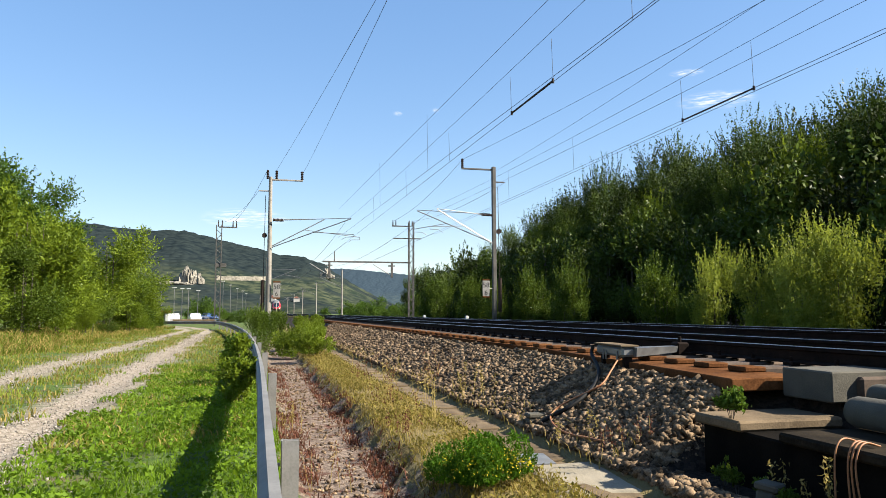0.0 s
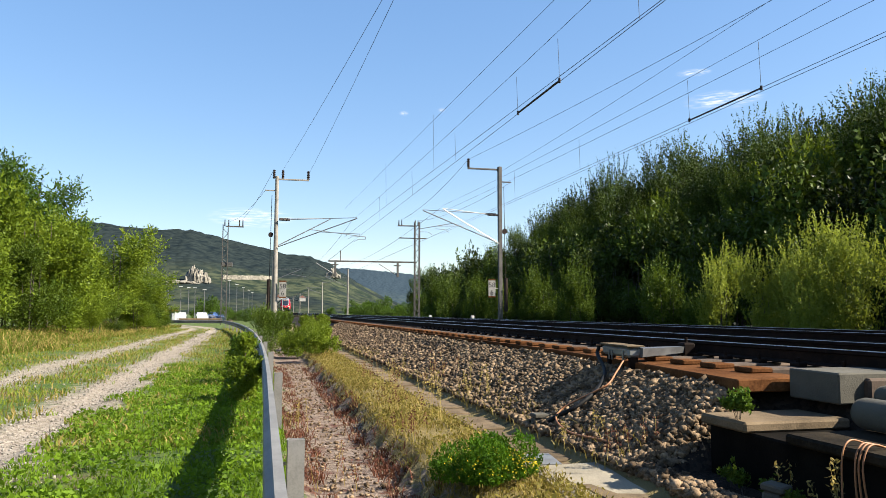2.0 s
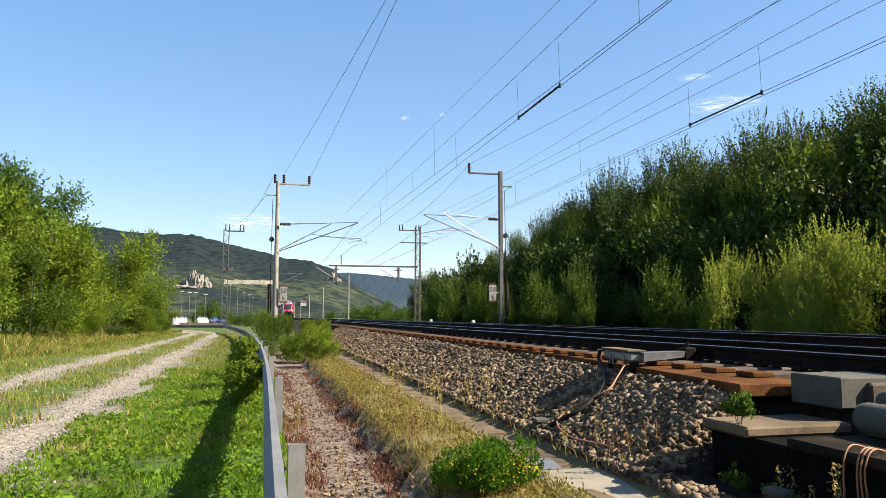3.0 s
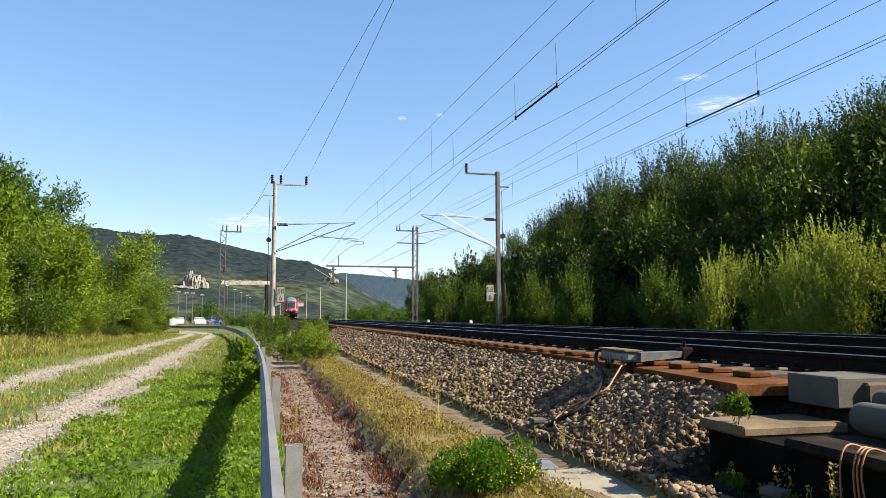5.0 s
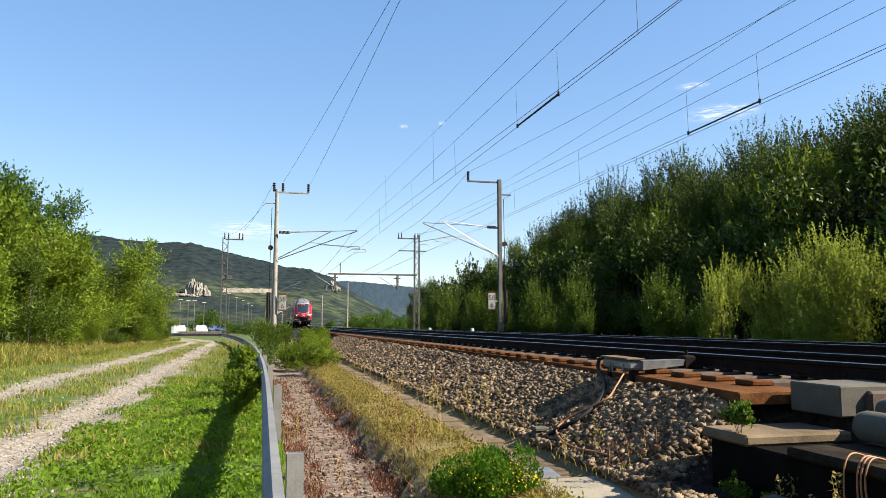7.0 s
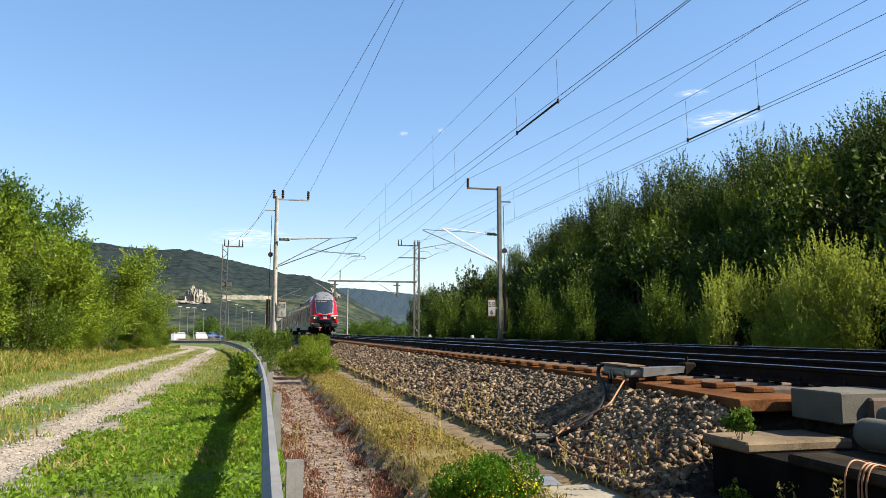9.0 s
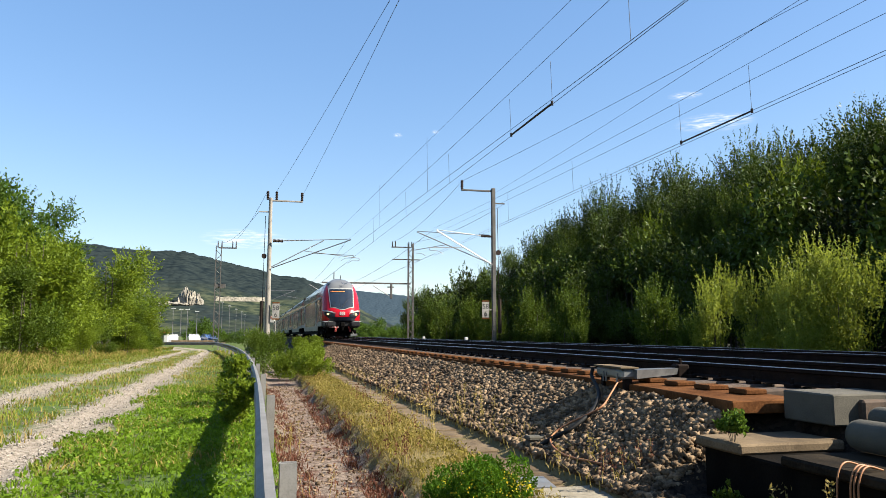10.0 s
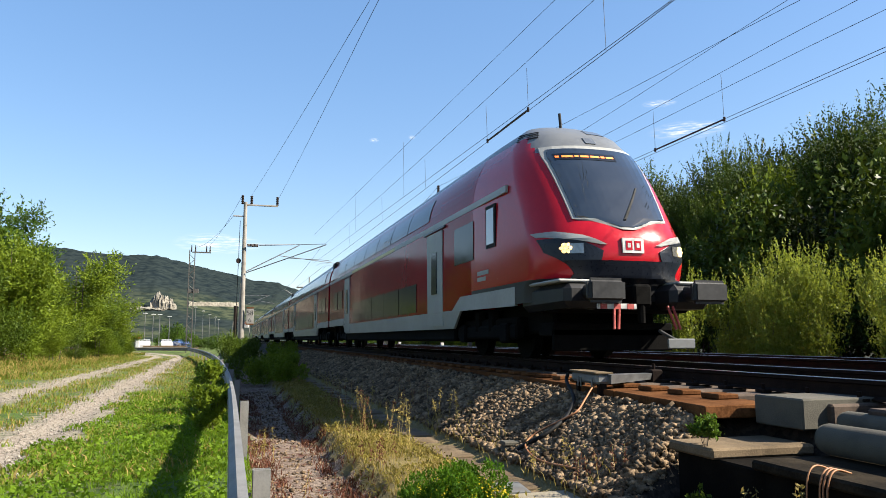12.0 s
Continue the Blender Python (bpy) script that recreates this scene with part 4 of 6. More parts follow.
def build_grass():
    def off_ruts(x, y):
        v = np.array([noise.noise((a * 1.1, b * 0.8, 2.0)) + 0.6 * noise.noise((a * 4.0, b * 4.0, 5.0)) for a, b in zip(x, y)])
        edge = 0.47 + 0.5 * v
        return (np.abs(x + 2.65 + 0.02 * y) > edge) & (np.abs(x + 5.6 + 0.005 * y) > edge)

    def verge(rng, n):
        y = 3.2 + 20 * rng.random(n) ** 1.6
        x = -2.9 - 0.02 * y + (3.2 + 0.02 * y) * rng.random(n)
        ok = off_ruts(x, y)
        return patchy(rng, x[ok], y[ok], 0.9, -0.12)
    blades("verge_grass", 70000, verge, 0.10, 0.006, M_GRASS, "short bright green grass between lane and guard rail", "grass", 0.6)

    def clover(rng, n):
        y = 3.2 + 16 * rng.random(n) ** 1.6
        x = -2.7 - 0.02 * y + (2.9 + 0.02 * y) * rng.random(n)
        ok = off_ruts(x, y)
        return patchy(rng, x[ok], y[ok], 1.6, 0.02)
    rng = np.random.default_rng(44)
    x, y = clover(rng, 26000)
    c = np.stack([x, y, ground_z(x, y) + 0.03 + 0.07 * rng.random(len(x))], 1)
    w = unit(rng.normal(size=(len(x), 3)) * np.array([1, 1, 0.45]))
    tagged(link("broad_leaf_weeds", quads_mesh("broad_leaf_weeds", leaf_quads(rng, c, w, 0.055, 0.04), M_GRASS)), "low broad-leaved weeds among the verge grass", "weeds", kind="stuff")

    def lane(rng, n):
        y = 9 + 62 * rng.random(n) ** 1.3
        x = -10.5 + 10.4 * rng.random(n) + drift(y) * 0.5
        ok = off_ruts(x, y)
        return patchy(rng, x[ok], y[ok], 0.5, -0.12)
    blades("lane_grass", 56000, lane, 0.11, 0.012, M_GRASS_LANE, "patchy green grass on and beside the lane", "grass", 0.6)
    blades("lane_dry_grass", 22000, lane, 0.14, 0.010, M_DRY, "dry straw-coloured grass among the lane grass", "grass", 0.7)

    def dry(rng, n):
        y = 4.8 + 30 * rng.random(n) ** 1.4
        x = 1.47 + 1.05 * rng.random(n) ** 0.9
        return patchy(rng, x, y, 1.3, -0.2)
    blades("dry_verge_grass", 15000, dry, 0.13, 0.004, M_DRY, "dry straw-coloured grass along the cable trough", "grass", 1.0)
    blades("green_verge_grass", 8000, dry, 0.12, 0.005, M_OLIVE, "olive tufts among the dry grass", "grass", 0.9)
    rng = np.random.default_rng(45)
    x, y = dry(rng, 15000)
    c = np.stack([x, y, ground_z(x, y) + 0.01 + 0.13 * rng.random(len(x)) ** 2], 1)
    w = unit(rng.normal(size=(len(x), 3)))
    tagged(link("verge_herbs", quads_mesh("verge_herbs", leaf_quads(rng, c, w, 0.05, 0.022), M_OLIVE)), "small olive herbs among the dry grass", "weeds", kind="stuff")

    def toe(rng, n):
        y = 6 + 36 * rng.random(n)
        return patchy(rng, 2.95 + 0.45 * rng.random(n), y, 1.1, 0.0)
    blades("ballast_foot_grass", 3500, toe, 0.16, 0.006, M_DRY, "thin dry grass at the foot of the ballast", "grass", 0.6)

    def russet(rng, n):
        y = 4.5 + 18 * rng.random(n) ** 1.4
        x = np.where(rng.random(n) < 0.55, 1.15 + 0.42 * rng.random(n), 0.3 + 0.4 * rng.random(n))
        return patchy(rng, x, y, 1.6, 0.12)
    blades("withered_weeds", 14000, russet, 0.12, 0.006, M_RUSSET, "withered reddish weeds on the gravel strip", "weeds", 0.9)

    def bank(rng, n):
        y = 28 + 52 * rng.random(n)
        x = -8.4 - 5.0 * rng.random(n) ** 1.3 - 0.4 * np.sin(y * 0.7)
        return x, y
    blades("bank_weeds", 26000, bank, 0.30, 0.012, M_GRASS_LANE, "tall green weeds at the foot of the lane bushes", "weeds", 0.9)
    blades("bank_dry_weeds", 7000, bank, 0.4, 0.012, M_DRY, "dry weeds at the foot of the lane bushes", "weeds", 0.8)

    def right(rng, n):
        return 13.7 + 5 * rng.random(n), 8 + 60 * rng.random(n)
    blades("track_edge_weeds", 16000, right, 0.55, 0.02, M_LEAF_YOUNG, "tall weeds at the foot of the woodland", "weeds", 0.5)


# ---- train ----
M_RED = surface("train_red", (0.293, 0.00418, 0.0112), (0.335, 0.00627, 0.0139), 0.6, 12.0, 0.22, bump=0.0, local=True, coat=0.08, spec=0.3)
# darker copy of the cab's red: shade on the car sides put into the colour
M_RED_SHADED = surface("train_red_shaded", (0.175, 0.0015, 0.008), (0.20, 0.002, 0.009), 0.5, 1.2, 0.10, bump=0.0, local=True, spec=0.06)
M_TRAIN_GREY = surface("train_grey", (0.0892, 0.0922, 0.0953), (0.123, 0.127, 0.129), 0.8, 14.0, 0.35, bump=0.0, local=True)
M_STRIPE = surface("train_stripe", (0.22, 0.22, 0.21), (0.28, 0.28, 0.27), 0.8, 14.0, 0.4, bump=0.0, local=True, spec=0.25)
M_ROOF = surface("train_roof", (0.129, 0.138, 0.146), (0.164, 0.172, 0.181), 0.8, 12.0, 0.3, bump=0.0, local=True)
M_GLASS = surface("dark_glass", (0.010, 0.013, 0.016), (0.018, 0.022, 0.026), 0.5, 2.0, 0.05, bump=0.0, local=True, coat=1.0, spec=0.8)
M_GLASS_SIDE = surface("side_window_glass", (0.006, 0.007, 0.008), (0.010, 0.012, 0.014), 0.5, 2.0, 0.12, bump=0.0, local=True, spec=0.2)
M_FAIRING = surface("front_fairing", (0.007, 0.007, 0.008), (0.017, 0.017, 0.018), 2.0, 20.0, 0.5, bump=0.0, local=True, spec=0.3)
M_UNDER = surface("underframe", (0.00164, 0.00164, 0.00164), (0.00451, 0.0041, 0.00369), 3.0, 30.0, 0.9, local=True, spec=0.06)
M_NAVY = surface("front_dark_panel", (0.005, 0.007, 0.012), (0.010, 0.013, 0.020), 2.0, 20.0, 0.3, bump=0.0, local=True, spec=0.25)
M_HOSE = surface("red_hose", (0.215, 0.0185, 0.0123), (0.307, 0.0369, 0.0246), 4.0, 30.0, 0.6, local=True)
M_LAMP = glow("headlamp", (1.0, 0.68, 0.25), 0.5)
M_LAMP_GLASS = surface("lamp_glass", (0.215, 0.215, 0.203), (0.307, 0.307, 0.295), 6.0, 40.0, 0.12, metal=0.7, bump=0.0, local=True)
M_DISPLAY = glow("display_amber", (1.0, 0.22, 0.04), 0.14)
M_YELLOW_BAND = surface("first_class_band", (0.338, 0.258, 0.0246), (0.381, 0.295, 0.0369), 1.0, 14.0, 0.35, bump=0.0, local=True)

HALF = 1.40


def half_width(z):
    """Half width of a car at a height above the rail."""
    if z <= 2.9:
        return HALF - 0.06 * max(0.0, (0.9 - z) / 0.5)
    u = min(1.0, (z - 2.9) / 1.73)
    return HALF * (1 - u ** 2.3) ** 0.55


NOSE_Z = (1.22, 1.32, 1.6, 1.95, 2.2, 2.6, 3.0, 3.4, 3.75, 4.05, 4.25, 4.4, 4.5, 4.58, 4.63)
NOSE_Y = (-0.12, -0.28, -0.36, -0.34, -0.18, 0.06, 0.32, 0.60, 0.88, 1.2, 1.55, 1.95, 2.35, 2.75, 3.2)
CAB = 3.6


def nose_y(x, z):
    """Front surface of the cab: how far back it lies at x across and z up."""
    yc = float(np.interp(z, NOSE_Z, NOSE_Y))
    hw = nose_half(z)
    u = min(1.0, abs(x) / max(hw, 1e-3))
    back = 0.95 if z < 3.9 else 0.95 * max(0.2, (4.7 - z) / 0.8)
    return yc + back * (1 - (1 - u ** 2.6) ** 0.62)


def nose_half(z):
    return half_width(z) * (1.0 if z < 1.9 else 1.0 - 0.05 * min(1, (z - 1.9) / 1.5))


def nose_patch(name, outline, mat, parent, out=0.015, label="", n=10):
    """A panel on the cab front. outline: rows of (z, x left, x right) from bottom to top."""
    vs, fs = [], []
    zs = [r[0] for r in outline]
    m = max(4, 3 * (len(zs) - 1) + 1)
    for j in range(m):
        z = zs[0] + (zs[-1] - zs[0]) * j / (m - 1)
        a = float(np.interp(z, zs, [r[1] for r in outline]))
        b = float(np.interp(z, zs, [r[2] for r in outline]))
        for i in range(n + 1):
            x = a + (b - a) * i / n
            vs.append((x, nose_y(x, z) - out, z))
    for j in range(m - 1):
        for i in range(n):
            fs.append((j * (n + 1) + i, j * (n + 1) + i + 1, (j + 1) * (n + 1) + i + 1, (j + 1) * (n + 1) + i))
    # returns to the shell all round
    base = len(vs)
    rim = [i for i in range(n + 1)] + [j * (n + 1) + n for j in range(1, m)] + [(m - 1) * (n + 1) + i for i in range(n - 1, -1, -1)] + [j * (n + 1) for j in range(m - 2, 0, -1)]
    for k in rim:
        x, y, z = vs[k]
        vs.append((x, y + out + 0.02, z))
    for k in range(len(rim)):
        k2 = (k + 1) % len(rim)
        fs.append((rim[k], base + k, base + k2, rim[k2]))
    return link(name, mesh_of(name, vs, fs, [mat], smooth=False), parent, label)


def body_shell(name, y0, y1, parent, zs, pick, mats, floor_z=0.55):
    """The tube of a car between two ends, closed by end walls; pick(z) gives the material of a strip."""
    ring = [(half_width(z), z) for z in zs] + [(-half_width(z), z) for z in reversed(zs)]
    n = len(ring)
    vs = [(x, y, z) for y in (y0, y1) for x, z in ring]
    fs, ix = [], []
    for k in range(n):
        k2 = (k + 1) % n
        fs.append((k, n + k, n + k2, k2))
        ix.append(pick((ring[k][1] + ring[k2][1]) / 2))
    fs += [tuple(range(n)), tuple(range(2 * n - 1, n - 1, -1))]
    ix += [0, 0]
    me = mesh_of(name, vs, fs, mats, ix)
    return link(name, me, parent)


SHELL_Z = (0.95, 1.2, 2.98, 3.14, 3.2, 3.35, 3.5, 3.65, 3.8, 3.95, 4.1, 4.25, 4.37, 4.47, 4.55, 4.6, 4.625, 4.63)


def side_box(bm, s, y0, y1, z0, z1, out=0.012, bevel=0.0):
    """A panel a little proud of the car's side, following its curve."""
    k = 5 if z1 > 2.95 else 1
    for i in range(k):
        a, b = z0 + (z1 - z0) * i / k, z0 + (z1 - z0) * (i + 1) / k
        xa, xb = half_width(a) + out, half_width(b) + out
        v = [bm.verts.new((s * x, y, z)) for x, y, z in ((xa, y0, a), (xa, y1, a), (xb, y1, b), (xb, y0, b), (xa - 0.05, y0, a), (xa - 0.05, y1, a), (xb - 0.05, y1, b), (xb - 0.05, y0, b))]
        for f in ((0, 1, 2, 3), (4, 7, 6, 5), (0, 4, 5, 1), (1, 5, 6, 2), (2, 6, 7, 3), (3, 7, 4, 0)):
            bm.faces.new([v[j] for j in f])


def bogie(parent, y, label=""):
    bm = bmesh.new()
    box(bm, -1.15, 1.15, y - 1.7, y + 1.7, 0.42, 0.75, 0.05)
    for s in (-1, 1):
        box(bm, s * 1.12 - 0.1, s * 1.12 + 0.1, y - 1.75, y + 1.75, 0.35, 0.62, 0.04)
        for dy in (-1.25, 1.25):
            box(bm, s * 1.15 - 0.13, s * 1.15 + 0.13, y + dy - 0.2, y + dy + 0.2, 0.28, 0.65, 0.04)
        rod(bm, (s * 1.1, y - 0.4, 0.5), (s * 1.1, y - 0.4, 0.9), 0.15)
        rod(bm, (s * 1.1, y + 0.4, 0.5), (s * 1.1, y + 0.4, 0.9), 0.15)
    b = part("bogie", bm, M_UNDER, parent)
    for dy in (-1.25, 1.25):
        for s in (-1, 1):
            bm = bmesh.new()
            rod(bm, (s * 0.68, y + dy, 0.46), (s * 0.82, y + dy, 0.46), 0.46, sides=24)
            rod(bm, (s * 0.66, y + dy, 0.46), (s * 0.69, y + dy, 0.46), 0.485, sides=24)
            part("wheel", bm, M_UNDER, b)
    return b


def skirt(car, s, stations):
    """Pale lower band through stations (y, low, high), rising over the bogies on sloping ends."""
    for (y0, a0, b0), (y1, a1, b1) in zip(stations, stations[1:]):
        bm = bmesh.new()
        f = [(half_width(z) + 0.008, y, z) for y, z in ((y0, a0), (y1, a1), (y1, b1), (y0, b0))]
        v = [bm.verts.new((s * (x - d), y, z)) for d in (0.0, 0.05) for x, y, z in f]
        for q in ((0, 1, 2, 3), (7, 6, 5, 4), (0, 4, 5, 1), (1, 5, 6, 2), (2, 6, 7, 3), (3, 7, 4, 0)):
            bm.faces.new([v[k] for k in q])
        part("skirt_panel", bm, M_STRIPE, car, "pale grey lower band")


def door(car, s, y):
    bm = bmesh.new()
    side_box(bm, s, y - 0.68, y + 0.68, 0.66, 2.9, 0.03)
    d = part("door", bm, M_STRIPE, car, "pale grey passenger door")
    bm = bmesh.new()
    side_box(bm, s, y - 0.22, y + 0.22, 1.42, 2.42, 0.036)
    part("door_window", bm, M_GLASS_SIDE, d)
    bm = bmesh.new()
    side_box(bm, s, y - 0.95, y + 0.95, 2.93, 2.97, 0.05)
    part("rain_strip", bm, M_NAVY, d)


def windows(car, s, y0, y1, z0, z1, pitch=1.9, gap=0.22):
    n = max(1, round((y1 - y0) / pitch))
    w = (y1 - y0) / n
    for i in range(n):
        bm = bmesh.new()
        side_box(bm, s, y0 + i * w + gap / 2, y0 + (i + 1) * w - gap / 2, z0, z1, 0.014)
        part("window", bm, M_GLASS_SIDE, car)


def roof_and_stripes(car, y0, y1, first_class):
    for s in (-1, 1):
        bm = bmesh.new()
        side_box(bm, s, y0, y1, 3.0, 3.13, 0.008)
        part("waist_stripe", bm, M_STRIPE, car, "pale grey stripe under the upper windows")
        if first_class:
            bm = bmesh.new()
            side_box(bm, s, first_class[0], first_class[1], 3.0, 3.1, 0.014)
            part("first_class_band", bm, M_YELLOW_BAND, car, "yellow first-class band")


def undercarriage(car, y0, y1):
    bm = bmesh.new()
    box(bm, -0.95, 0.95, y0, y1, 0.45, 0.98, 0.05)
    box(bm, -1.28, 1.28, y0 + 4.6, y1 - 5.0, 0.30, 0.97, 0.05)
    part("underframe", bm, M_UNDER, car)


def build_coach(label):
    """A double-deck coach; local y = 0 at its leading end."""
    L = 26.2
    c = thing("double_deck_coach", label, "train car", group="coaches of the train")
    body_shell("body", 0.25, L - 0.25, c, SHELL_Z, lambda z: 1 if z > 4.0 else 0, [M_RED_SHADED, M_ROOF])
    roof_and_stripes(c, 0.25, L - 0.25, None)
    undercarriage(c, 0.5, L - 0.5)
    bm = bmesh.new()
    box(bm, -1.2, 1.2, -0.25, 0.3, 0.9, 4.2, 0.1)
    part("gangway", bm, M_BLACK, c, "black rubber gangway bellows")
    for s in (-1, 1):
        skirt(c, s, ((0.25, 0.95, 1.25), (4.7, 0.95, 1.25), (5.2, 0.56, 0.98), (21.0, 0.56, 0.98), (21.5, 0.95, 1.25), (L - 0.25, 0.95, 1.25)))
        door(c, s, 6.0)
        door(c, s, 20.2)
        windows(c, s, 7.4, 18.8, 1.1, 1.85, 2.1, 0.06)
        windows(c, s, 2.0, 24.2, 3.28, 3.85, 2.4, 0.07)
        windows(c, s, 1.4, 4.4, 1.7, 2.5)
        windows(c, s, 21.8, 24.8, 1.7, 2.5)
    bogie(c, 3.1)
    bogie(c, 23.1)
    return c


def build_control_car():
    """The leading car: local origin on the rail plane under its headlamps."""
    c = thing("control_car", "red double-deck control car with a rounded grey-framed cab", "train car", group="coaches of the train")
    L = 25.95
    body_shell("body", CAB - 0.1, L, c, SHELL_Z, lambda z: 1 if z > 4.05 else 0, [M_RED_SHADED, M_ROOF])
    # cab shell: horizontal slices from the side round the front to the other side
    zs = [0.95, 1.22] + list(np.linspace(1.32, 4.2, 22)) + [4.3, 4.4, 4.48, 4.55, 4.6, 4.625]
    rows, m = [], 41
    for z in zs:
        hw = nose_half(max(z, 1.22))
        row = []
        for i in range(m):
            u = math.sin((i / (m - 1) - 0.5) * math.pi)
            x = hw * u
            row.append((x, min(nose_y(x, max(z, 1.22)), CAB - 0.05), z))
        full = half_width(z)
        rows.append([(-full, CAB, z)] + row + [(full, CAB, z)])
    n = m + 2
    vs = [p for r in rows for p in r]
    fs, ix = [], []
    for j in range(len(rows) - 1):
        for i in range(n - 1):
            fs.append((j * n + i, j * n + i + 1, (j + 1) * n + i + 1, (j + 1) * n + i))
            zc = (rows[j][i][2] + rows[j + 1][i][2]) / 2
            xc = abs(rows[j][i][0] + rows[j][i + 1][0]) / 2
            ix.append(2 if zc < 1.3 else 1 if zc > 4.08 or (zc > 3.66 and xc < 0.98) else 0)
    fs.append(tuple((len(rows) - 1) * n + i for i in range(n)))
    ix.append(1)
    cab = link("cab", mesh_of("cab", vs, fs, [M_RED, M_TRAIN_GREY, M_FAIRING], ix, smooth=True), c, "glossy red cab shell with grey crown")
    # grey surround, windscreen, lower dark mask
    nose_patch("windscreen_surround", [(2.10, -0.10, 0.10), (2.19, -0.85, 0.85), (3.60, -0.95, 0.95), (3.76, -0.92, 0.92)], M_STRIPE, cab, 0.028, "grey windscreen surround")
    ws = nose_patch("windscreen", [(2.15, -0.12, 0.12), (2.235, -0.80, 0.80), (3.56, -0.885, 0.885), (3.69, -0.84, 0.84)], M_GLASS, cab, 0.044, "large dark glass windscreen", 14)
    disp = nose_patch("destination_display", [(3.44, -0.80, 0.30), (3.58, -0.80, 0.30)], M_NAVY, ws, 0.05, "dark display strip", 6)
    for k, (a, b) in enumerate(((-0.78, -0.72), (-0.68, -0.50), (-0.47, -0.40), (-0.37, -0.22), (-0.19, -0.02), (0.01, 0.08), (0.11, 0.26))):
        nose_patch("display_bar", [(3.49, a, b), (3.53, a, b)], M_DISPLAY, disp, 0.056, n=2)
    nose_patch("wiper", [(2.28, -0.05, 0.0), (2.9, 0.42, 0.45)], M_BLACK, ws, 0.07)
    nose_patch("dark_mask", [(1.24, -0.98, 0.98), (1.38, -0.92, 0.92), (1.50, -0.80, 0.80), (1.585, -0.55, 0.55)], M_NAVY, cab, 0.02, "dark panel above the coupler")
    nose_patch("roof_hatch", [(4.12, 0.1, 0.5), (4.24, 0.1, 0.48)], M_LAMP_GLASS, cab, 0.02)
    nose_patch("top_lamp", [(3.84, -0.10, 0.10), (3.98, -0.10, 0.10)], M_LAMP_GLASS, cab, 0.025, "unlit top lamp")
    for s in (-1, 1):
        lo = lambda a, b: (min(s * a, s * b), max(s * a, s * b))
        house = nose_patch("lamp_housing", [(1.30, *lo(0.62, 0.86)), (1.50, *lo(0.56, 0.98)), (1.74, *lo(0.50, 1.28)), (1.96, *lo(0.92, 1.34))], M_NAVY, cab, 0.02, "black headlamp housing")
        nose_patch("brow", [(1.84, *lo(0.44, 0.54)), (1.92, *lo(0.60, 0.92)), (2.0, *lo(0.80, 1.34)), (2.08, *lo(1.15, 1.375))], M_STRIPE, cab, 0.026, "pale streak above the headlamp")
        nose_patch("lamp_lens", [(1.70, *lo(0.80, 1.0)), (1.86, *lo(0.80, 1.02))], M_LAMP_GLASS, house, 0.03)
        x, z = s * 1.03, 1.79
        y = nose_y(x, z)
        bm = bmesh.new()
        for k in range(7):
            a = 2 * math.pi * k / 6
            r = 0.0 if k == 6 else 0.062
            px, pz = x + r * math.cos(a) * 0.9, z + r * math.sin(a)
            rod(bm, (px, nose_y(px, pz) + 0.02, pz), (px, nose_y(px, pz) - 0.045, pz), 0.03, sides=8)
        part("headlamp", bm, M_LAMP, house, "lit headlamp cluster")
        # fairing swept forward round the buffer, with a pale lip along its top
        bm = bmesh.new()
        box(bm, min(s * 0.56, s * 1.36), max(s * 0.56, s * 1.36), -0.55, 1.05, 0.80, 1.22, 0.10)
        for v in bm.verts:
            if v.co.y < -0.2:
                v.co.x -= s * 0.08 * (abs(v.co.x) > 1.1)
                v.co.z += 0.03 * (v.co.z < 0.95)
        fair = part("buffer_fairing", bm, M_FAIRING, c, "dark grey fairing round the buffer")
        bm = bmesh.new()
        box(bm, min(s * 0.72, s * 1.37), max(s * 0.72, s * 1.37), -0.50, 1.15, 1.215, 1.265, 0.02)
        part("step_fairing", bm, M_STRIPE, fair, "pale step above the buffer")
        bm = bmesh.new()
        rod(bm, (s * 0.875, -0.4, 1.06), (s * 0.875, -1.0, 1.06), 0.13, sides=16)
        plate = box(bm, s * 0.875 - 0.31, s * 0.875 + 0.31, -1.12, -0.96, 0.88, 1.24, 0.0)
        bmesh.ops.bevel(bm, geom=list({e for v in plate for e in v.link_edges}), offset=0.06, segments=3, affect="EDGES", clamp_overlap=True)
        part("buffer", bm, M_FAIRING, c, "black rounded rectangular buffer")
        bm = bmesh.new()
        for k in range(2):
            rod(bm, (s * (0.42 + 0.09 * k), -0.62, 0.86), (s * (0.50 + 0.07 * k), -0.72, 0.50), 0.022)
        part("brake_hose", bm, M_HOSE, c, "red brake hose")
    # emblem: white plate with red bars
    em = nose_patch("emblem", [(1.71, -0.19, 0.19), (1.95, -0.19, 0.19)], M_WHITE, cab, 0.03, "white emblem plate with a red mark")
    for a, b in ((-0.135, -0.02), (0.02, 0.135)):
        nose_patch("emblem_mark", [(1.755, a, b), (1.905, a, b)], M_RED, em, 0.036, n=3)
        nose_patch("emblem_mark", [(1.795, a + 0.032, b - 0.032), (1.865, a + 0.032, b - 0.032)], M_WHITE, em, 0.04, n=2)
    bm = bmesh.new()
    box(bm, -0.98, -0.34, -0.99, -0.95, 0.79, 0.87, 0.008)
    part("warning_strip", bm, M_WHITE, c, "white and red warning strip")
    bm = bmesh.new()
    for k in range(3):
        box(bm, -0.94 + 0.22 * k, -0.83 + 0.22 * k, -0.996, -0.985, 0.79, 0.868)
    part("warning_bar", bm, M_HOSE, c)
